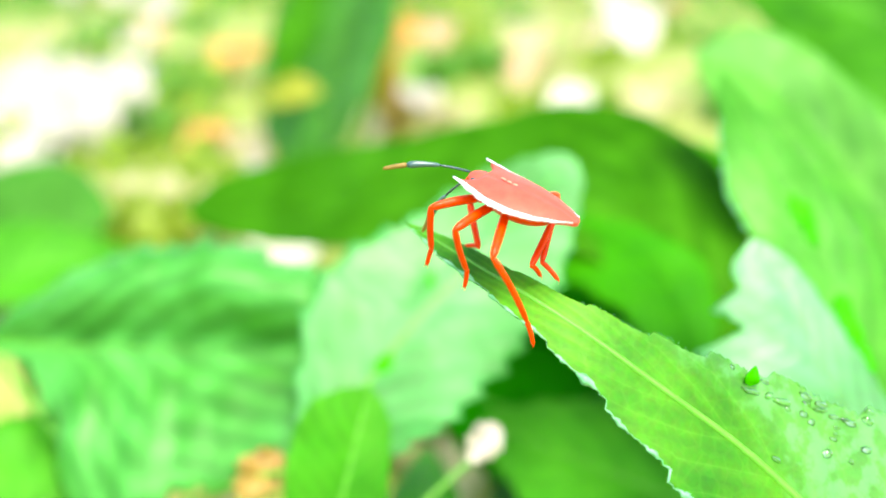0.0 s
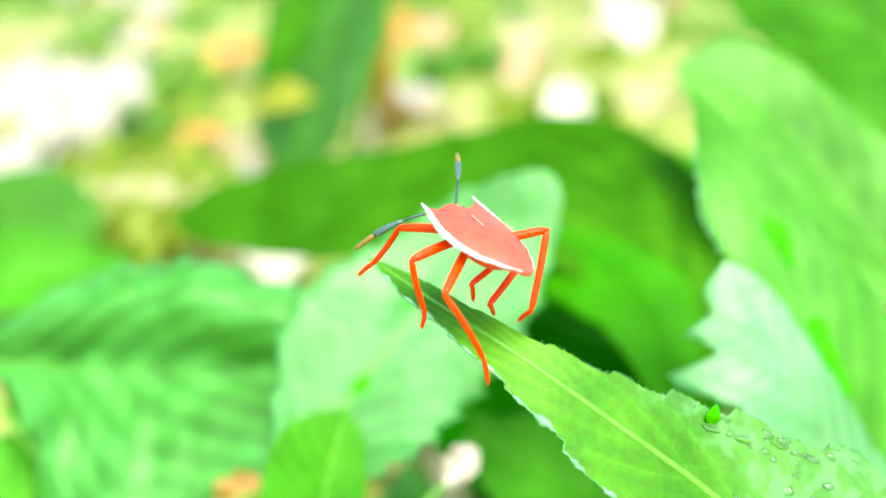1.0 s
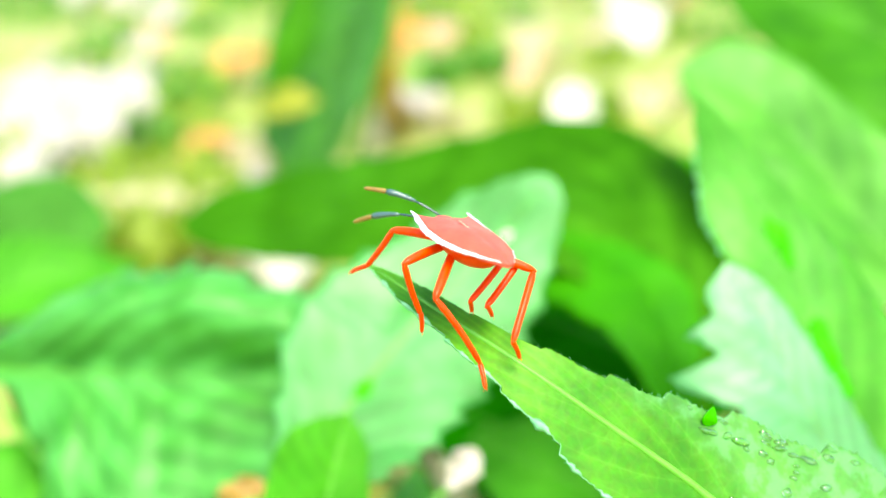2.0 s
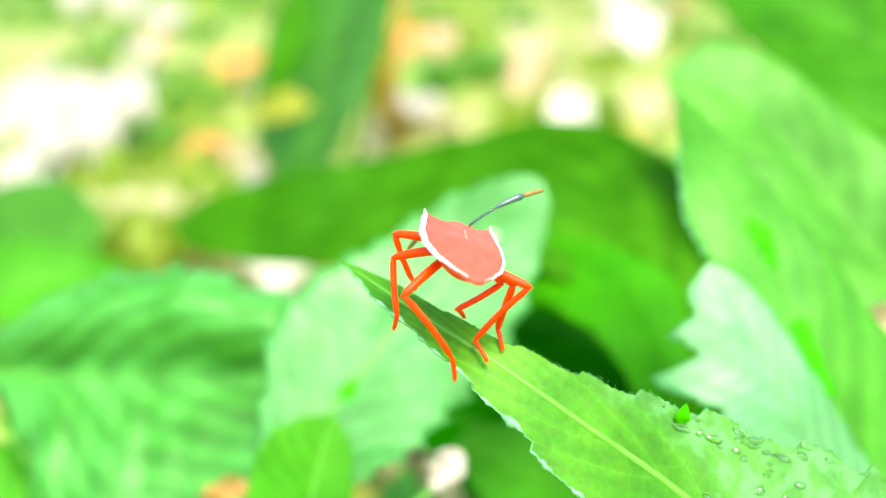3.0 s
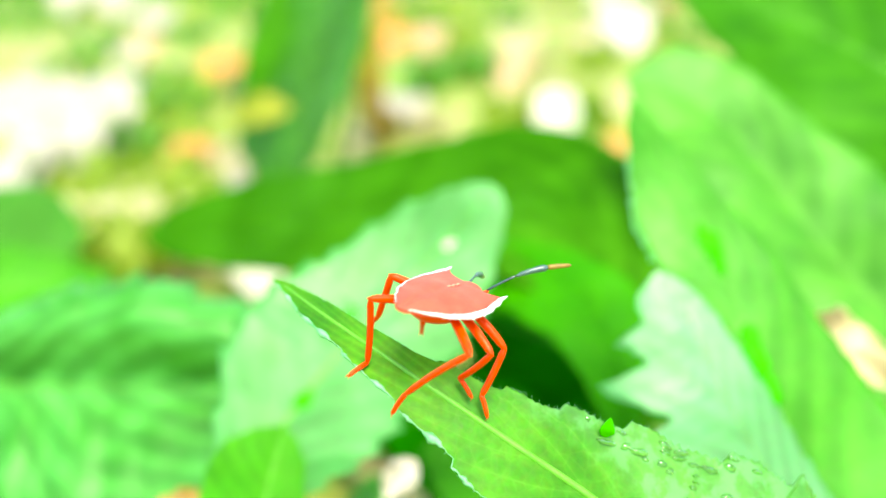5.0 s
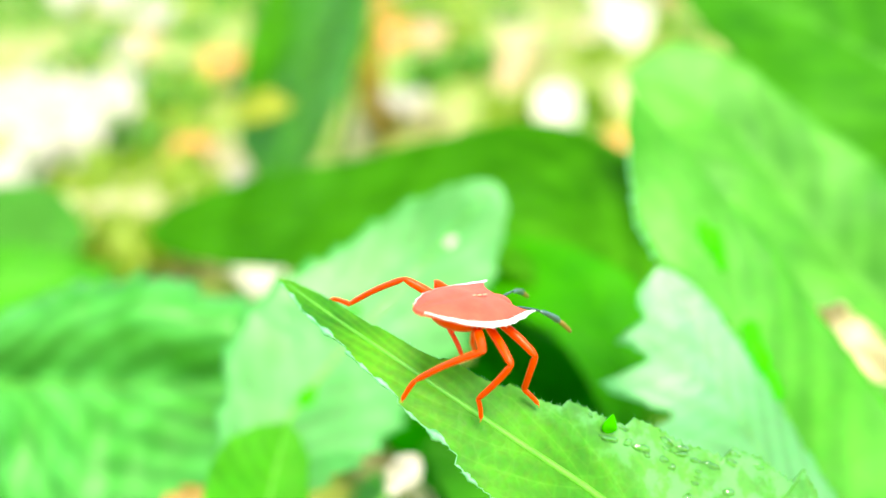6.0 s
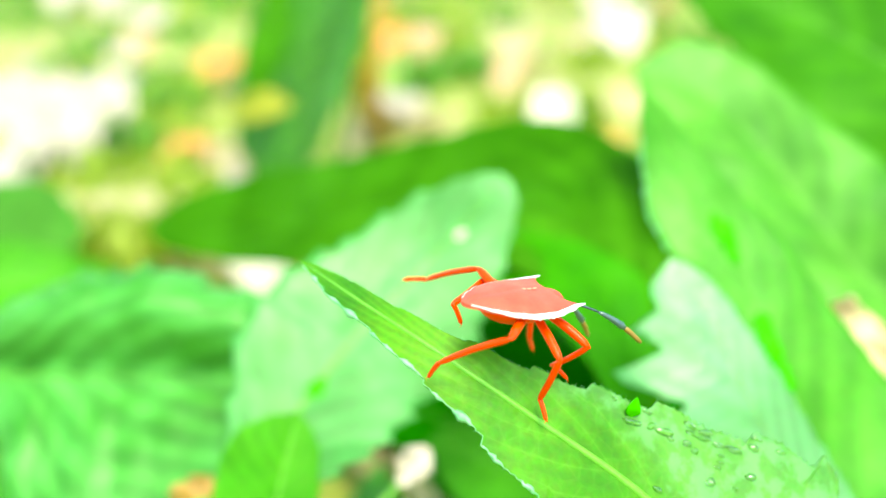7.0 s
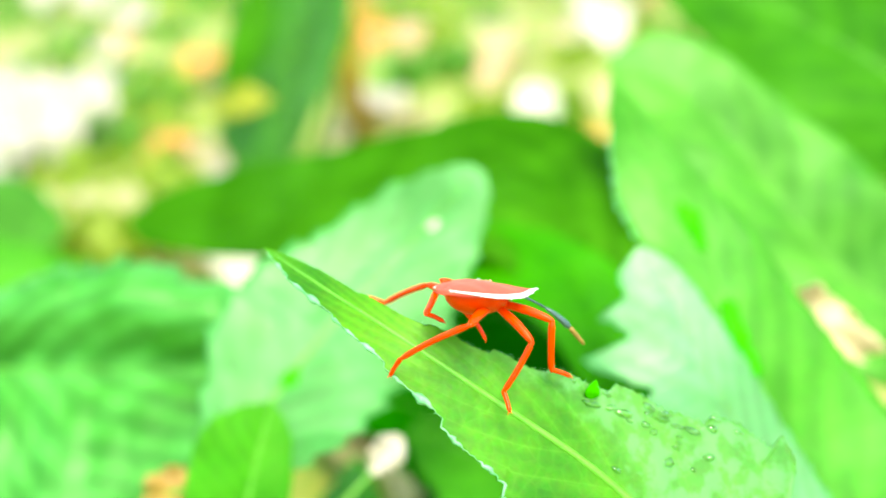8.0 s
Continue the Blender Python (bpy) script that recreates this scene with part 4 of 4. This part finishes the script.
def slab(pts_top, thick):
    """A closed slab from a grid of points, with its underside thick below."""
    bm = bmesh.new()
    top = [[bm.verts.new(p * MM) for p in row] for row in pts_top]
    low = [[bm.verts.new((p - Vector((0, 0, thick))) * MM) for p in row] for row in pts_top]
    n, m = len(top), len(top[0])
    for i in range(n - 1):
        for j in range(m - 1):
            bm.faces.new((top[i][j], top[i + 1][j], top[i + 1][j + 1], top[i][j + 1])).smooth = True
            bm.faces.new((low[i][j + 1], low[i + 1][j + 1], low[i + 1][j], low[i][j])).smooth = True
    for i in range(n - 1):
        for j in (0, m - 1):
            bm.faces.new((top[i][j], low[i][j], low[i + 1][j], top[i + 1][j]))
    for j in range(m - 1):
        for i in (0, n - 1):
            bm.faces.new((top[i][j], top[i][j + 1], low[i][j + 1], low[i][j]))
    bmesh.ops.recalc_face_normals(bm, faces=bm.faces)
    return bm


def blob(centre, semi, cut=None):
    bm = bmesh.new()
    bmesh.ops.create_uvsphere(bm, u_segments=28, v_segments=16, radius=1)
    for v in bm.verts:
        c = v.co
        if cut is not None and c.z > cut:
            c.z = cut
        v.co = (Vector(centre) + Vector((c.x * semi[0], c.y * semi[1], c.z * semi[2]))) * MM
    for f in bm.faces:
        f.smooth = True
    return bm


def rod(length, r0, r1, bow=0.0, flat=1.0, swell=0.0, seg=10):
    """A limb segment along +x from the origin with rounded ends; millimetres."""
    bm = bmesh.new()
    n = 14
    pts = [Vector((-0.3 + (length + 0.5) * k / n, 0, bow * math.sin(math.pi * k / n))) * MM for k in range(n + 1)]

    def radius(s):
        end = min(1, math.sqrt(max(0.05, min(s, 1 - s) * 9)))
        return (r0 + (r1 - r0) * s + swell * math.sin(math.pi * s)) * end * MM
    tube(bm, pts, radius, seg)
    for v in bm.verts:
        v.co.y *= flat
    return bm


bug = thing("shield_bug", (0.0093, 0.1246, 0.1904), "flat red shield bug with white rims and orange-red legs", "bug")
part("back", slab([[shell(0.0 + k / 40, -0.93 + 1.86 * j / 28) for j in range(29)] for k in range(41)], 0.5), RED, bug, "flat salmon-red back plate")
for sgn in (1, -1):
    for a, b in ((-0.035, 0.30), (0.304, 0.44), (0.444, 0.58), (0.584, 0.71), (0.714, 0.83), (0.834, 1.0)):
        rows = []
        for k in range(13):
            u = a + (b - a) * k / 12
            inner = 0.93 if u > 0.05 else 0.93 + (0.05 - u) * 0.9
            notch = 1.025 + 0.018 * math.sin(math.pi * (u - a) / (b - a)) + 0.012 * math.sin(5 * math.pi * (u - a) / (b - a))
            rows.append([shell(u, sgn * (inner + (notch - inner) * j / 5)) + Vector((0, 0, 0.06)) for j in range(6)])
        part("rim_plate", slab(rows, 0.2), WHITE, bug, "white edge plate")
part("belly", blob((-1.2, 0, -0.35), (6.0, 3.8, 3.1), 0.05), BELLY_RED, bug)
head = part("head", blob((4.7, 0, -0.35), (1.75, 1.95, 0.95)), RED, bug)
for sgn in (1, -1):
    part("eye", blob((5.0, sgn * 1.75, -0.15), (0.42, 0.35, 0.38)), FEELER_DARK, head, "dark bead eye")
for k in range(3):
    part("back_spot", blob((1.6 - 0.95 * k, 0.05 * k, 1.12), (0.42, 0.12, 0.16)), CREAM, bug, "small cream streak")
beak = bmesh.new()
tube(beak, [Vector(p) * MM for p in ((5.6, 0, -0.8), (4.2, 0, -1.9), (1.5, 0, -2.9))], lambda s: 0.00030 - 0.00012 * s)
part("beak", beak, LEG_RED, bug)

HIPS = {1: (3.2, 1.6, -2.0), 2: (1.2, 1.8, -2.2), 3: (-0.8, 1.8, -2.2)}
LENGTHS = {1: (7.2, 7.2, 2.9), 2: (7.4, 7.8, 2.9), 3: (8.4, 11.0, 3.3)}


def make_leg(row):
    lf, lt, lz = LENGTHS[row]
    hip = part("coxa", blob((0, 0, 0), (0.75, 0.7, 0.7)), LEG_RED, bug)
    thigh = part("femur", rod(lf + 0.2, 0.56, 0.47, 0.25, swell=0.12), LEG_RED, bug)
    shin = part("tibia", rod(lt + 0.2, 0.45, 0.40, -0.2 if row < 3 else 0.3, 1.15), LEG_RED, bug)
    foot = part("tarsus", rod(lz, 0.36, 0.30, 0.12), LEG_RED, bug)
    for sgn in (1, -1):
        c = bmesh.new()
        tube(c, [Vector(p) * MM for p in ((lz - 0.15, 0, 0), (lz + 0.25, sgn * 0.22, 0.05), (lz + 0.45, sgn * 0.3, -0.25))], lambda s: 0.00009 * (1.1 - s), 6)
        part("claw", c, LEG_RED, foot)
    return hip, thigh, shin, foot


def make_feeler():
    base = part("antenna", rod(0.8, 0.24, 0.20), LEG_RED, bug)
    for name, a, b, ra, rb, mat in (("second_segment", 0.7, 5.2, 0.17, 0.17, FEELER_DARK), ("third_segment", 5.1, 9.6, 0.26, 0.54, FEELER_BLUE), ("tip_segment", 9.5, 12.8, 0.40, 0.28, FEELER_TIP)):
        bm = bmesh.new()
        n = 8
        pts = [Vector((a + (b - a) * k / n, 0, 1.1 * math.sin(math.pi * (a + (b - a) * k / n) / 13.5))) * MM for k in range(n + 1)]
        tube(bm, pts, lambda s: (ra + (rb - ra) * s) * MM * min(1, 0.55 + 5 * min(s, 1 - s)), 8)
        part(name, bm, mat, base, {"second_segment": "glossy blue-black segment", "third_segment": "flattened blue-grey segment", "tip_segment": "yellowish brown tip segment"}[name])
    return base


LEGS = {(side, row): make_leg(row) for side in (1, -1) for row in (1, 2, 3)}
FEELERS = {side: make_feeler() for side in (1, -1)}


def motions():
    TIMES = (0, 0.5, 1, 2.5, 3, 3.5, 4, 4.5, 6, 6.5, 7, 7.5, 8)
    BODY = [
        (0.0131, 0.1302, 0.1892, -3.4, -17.3, 152.0),
        (0.0098, 0.1359, 0.1885, -0.2, -7.0, 149.6),
        (0.0143, 0.1290, 0.1898, 5.5, -20.6, 132.5),
        (0.0128, 0.1325, 0.1889, 12.9, -4.6, 120.9),
        (0.0169, 0.1276, 0.1886, 18.9, -10.4, 98.6),
        (0.0194, 0.1252, 0.1867, 19.3, -7.4, 62.5),
        (0.0224, 0.1259, 0.1854, 17.2, -1.7, 57.6),
        (0.0248, 0.1261, 0.1849, 13.9, 5.4, 56.7),
        (0.0290, 0.1250, 0.1830, 9.6, 9.6, 41.4),
        (0.0299, 0.1264, 0.1813, 9.7, 8.2, 36.8),
        (0.0323, 0.1263, 0.1806, 6.8, 7.4, 34.6),
        (0.0336, 0.1261, 0.1798, 1.1, 11.3, 42.1),
        (0.0324, 0.1275, 0.1789, -4.1, 15.2, 52.6),
    ]
    # azimuth and elevation of thigh, shin and foot in the bug's own space, one row a time
    L1 = [
        (52, -15, -107, -71, -65, -82),
        (82, 4, -110, -72, -176, -82),
        (30, -24, 28, -75, 27, -64),
        (30, -8, 25, -65, 27, -33),
        (59, -18, -105, -51, -42, -48),
        (79, -19, 60, -80, 60, -60),
        (88, 9, 123, -39, 101, -15),
        (60, -15, 40, -75, 30, -50),
        (45, -20, 30, -72, 20, -50),
        (45, -20, 30, -72, 20, -50),
        (45, -20, 30, -72, 20, -50),
        (45, -20, 30, -72, 20, -50),
        (147, 21, -58, -46, -64, -54),
    ]
    L2 = [
        (78, -16, -117, -59, -116, -79),
        (92, -19, -135, -57, -136, -80),
        (88, -17, -133, -60, -103, -78),
        (106, -15, -104, -59, -89, -68),
        (63, -35, -142, -59, -38, -72),
        (113, -6, 104, -87, -167, -51),
        (79, -8, 173, -49, -68, 4),
        (140, 17, 66, -57, 78, -39),
        (90, 8, -85, -48, -73, -46),
        (92, 8, -138, -26, 5, -55),
        (95, 8, -160, -16, -46, -58),
        (97, 8, -172, -11, -43, -39),
        (82, 9, -156, -23, -31, -20),
    ]
    L3 = [
        (110, -20, -149, -50, -173, -57),
        (122, -34, -172, -44, 137, -37),
        (123, -21, -134, -44, -162, -57),
        (140, -34, -119, -43, 169, -34),
        (136, -29, -99, -36, -112, -62),
        (144, -23, -81, -34, -104, -79),
        (141, -10, -69, -52, -145, -26),
        (152, -6, -30, -64, -163, -19),
        (131, 19, 102, -42, 101, -10),
        (144, 17, 111, -32, 118, 2),
        (87, 15, 100, -30, 140, -12),
        (79, 19, 117, -14, 79, 1),
        (78, 10, 75, -23, 150, 16),
    ]
    R1 = [
        (-41, -41, 141, -32, -26, -30),
        (-150, 13, 75, -53, -11, -46),
        (-129, -13, 90, -39, -114, -65),
        (-158, -2, 112, -48, -50, -39),
        (-139, -9, 75, -55, -56, -37),
        (-113, -10, -86, -73, -99, -23),
        (-41, -15, -133, -49, -83, -22),
        (-84, -29, -177, -66, -110, -55),
        (-74, -19, 43, -66, -39, -35),
        (-69, -12, 76, -62, -52, -32),
        (-69, -18, 98, -46, -33, -35),
        (-76, -13, 45, -57, -57, -32),
        (-76, -11, 8, -77, -44, -15),
    ]
    R2 = [
        (-153, -9, 99, -37, -120, -41),
        (-161, -7, 118, -42, -120, -50),
        (-131, -14, 108, -34, -89, -49),
        (-138, 1, 117, -40, -66, -39),
        (-133, 1, -39, -78, -151, -41),
        (-113, -10, 88, -59, -77, -20),
        (-97, -4, 72, -71, -82, -26),
        (-101, -19, 67, -50, -86, -26),
        (-99, -19, 96, -62, -46, -69),
        (-91, 4, 17, -77, -42, -51),
        (-96, -24, 75, -69, -87, -49),
        (-102, -29, 93, -61, -93, -54),
        (-96, -31, 111, -66, -114, -51),
    ]
    R3 = [
        (-108, 1, 112, -34, -166, -31),
        (-157, 6, 110, -42, -128, -26),
        (-122, 30, 145, -55, -24, -60),
        (-136, -12, 134, -39, -99, -41),
        (-122, 7, 72, -70, -146, -19),
        (-107, -3, 136, -63, -137, -29),
        (-115, -7, 106, -59, -160, -34),
        (-123, -10, 105, -55, 128, -72),
        (-126, 2, 111, -44, 122, -72),
        (-127, 5, 122, -41, 105, -69),
        (-141, 2, 121, -37, 87, -59),
        (-158, -8, 119, -29, 56, -51),
        (-164, -11, 101, -32, 72, -52),
    ]
    FL = [
        (-19, -66), (5, -49), (60, -42), (22, -15), (10, -48), (10, -52), (28, 6), (22, -15), (22, -15), (27, -11), (2, -40), (22, -15), (22, -15),
    ]
    FR = [
        (34, -10), (-7, -36), (-40, 9), (63, -0), (-70, 34), (-66, 22), (-23, -20), (-52, 40), (-9, -21), (-47, 17), (-34, -21), (-33, 11), (-49, -32),
    ]
    limbs = {(1, 1): L1, (1, 2): L2, (1, 3): L3, (-1, 1): R1, (-1, 2): R2, (-1, 3): R3}
    steps = [k / 10 for k in range(81)]

    def between(t):
        k = max(i for i in range(len(TIMES) - 1) if TIMES[i] <= t or i == 0)
        f = (t - TIMES[k]) / (TIMES[k + 1] - TIMES[k])
        return k, f, f * f * (3 - 2 * f)

    def way(az, el):
        a, e = radians(az), radians(el)
        return Vector((math.cos(a) * math.cos(e), math.sin(a) * math.cos(e), math.sin(e)))

    def aim(at, d):
        """A pose at a point with x along d and z as upright as it can be."""
        y = Vector((0, 0, 1)).cross(d)
        y = y.normalized() if y.length > 1e-4 else Vector((0, 1, 0))
        z = d.cross(y)
        m = Matrix((d, y, z)).transposed().to_4x4()
        m.translation = at
        return m

    rows = []
    keyed = [pose(*r) for r in BODY]
    points = [m.translation for m in keyed]
    for t in steps:
        k, f, g = between(t)
        q = keyed[k].to_quaternion().slerp(keyed[k + 1].to_quaternion(), g)
        at = points[k].lerp(points[k + 1], g)
        rows.append((t, Matrix.LocRotScale(at, q, None)))
    walk(bug, rows)

    for (side, row), (hip, thigh, shin, foot) in LEGS.items():
        table = limbs[side, row]
        lf, lt, lz = (n * MM for n in LENGTHS[row])
        x, y, z = HIPS[row]
        root = Vector((x, side * y, z)) * MM
        hip.matrix_basis = Matrix.Translation(root)
        moves = ([], [], [])
        for t in steps:
            k, f, g = between(t)
            dirs = []
            for c in (0, 2, 4):
                a, b = way(*table[k][c:c + 2]), way(*table[k + 1][c:c + 2])
                d = a.lerp(b, g)
                dirs.append(d.normalized() if d.length > 1e-3 else a)
            knee = root + dirs[0] * lf
            ankle = knee + dirs[1] * lt
            for track, at, d in zip(moves, (root, knee, ankle), dirs):
                track.append((t, aim(at, d)))
        for ob, track in zip((thigh, shin, foot), moves):
            walk(ob, track)
    for side, ob in FEELERS.items():
        table = FL if side > 0 else FR
        root = Vector((6.0, side * 1.3, -0.5)) * MM
        track = []
        for t in steps:
            k, f, g = between(t)
            track.append((t, aim(root, way(*table[k]).lerp(way(*table[k + 1]), g).normalized())))
        walk(ob, track)


motions()
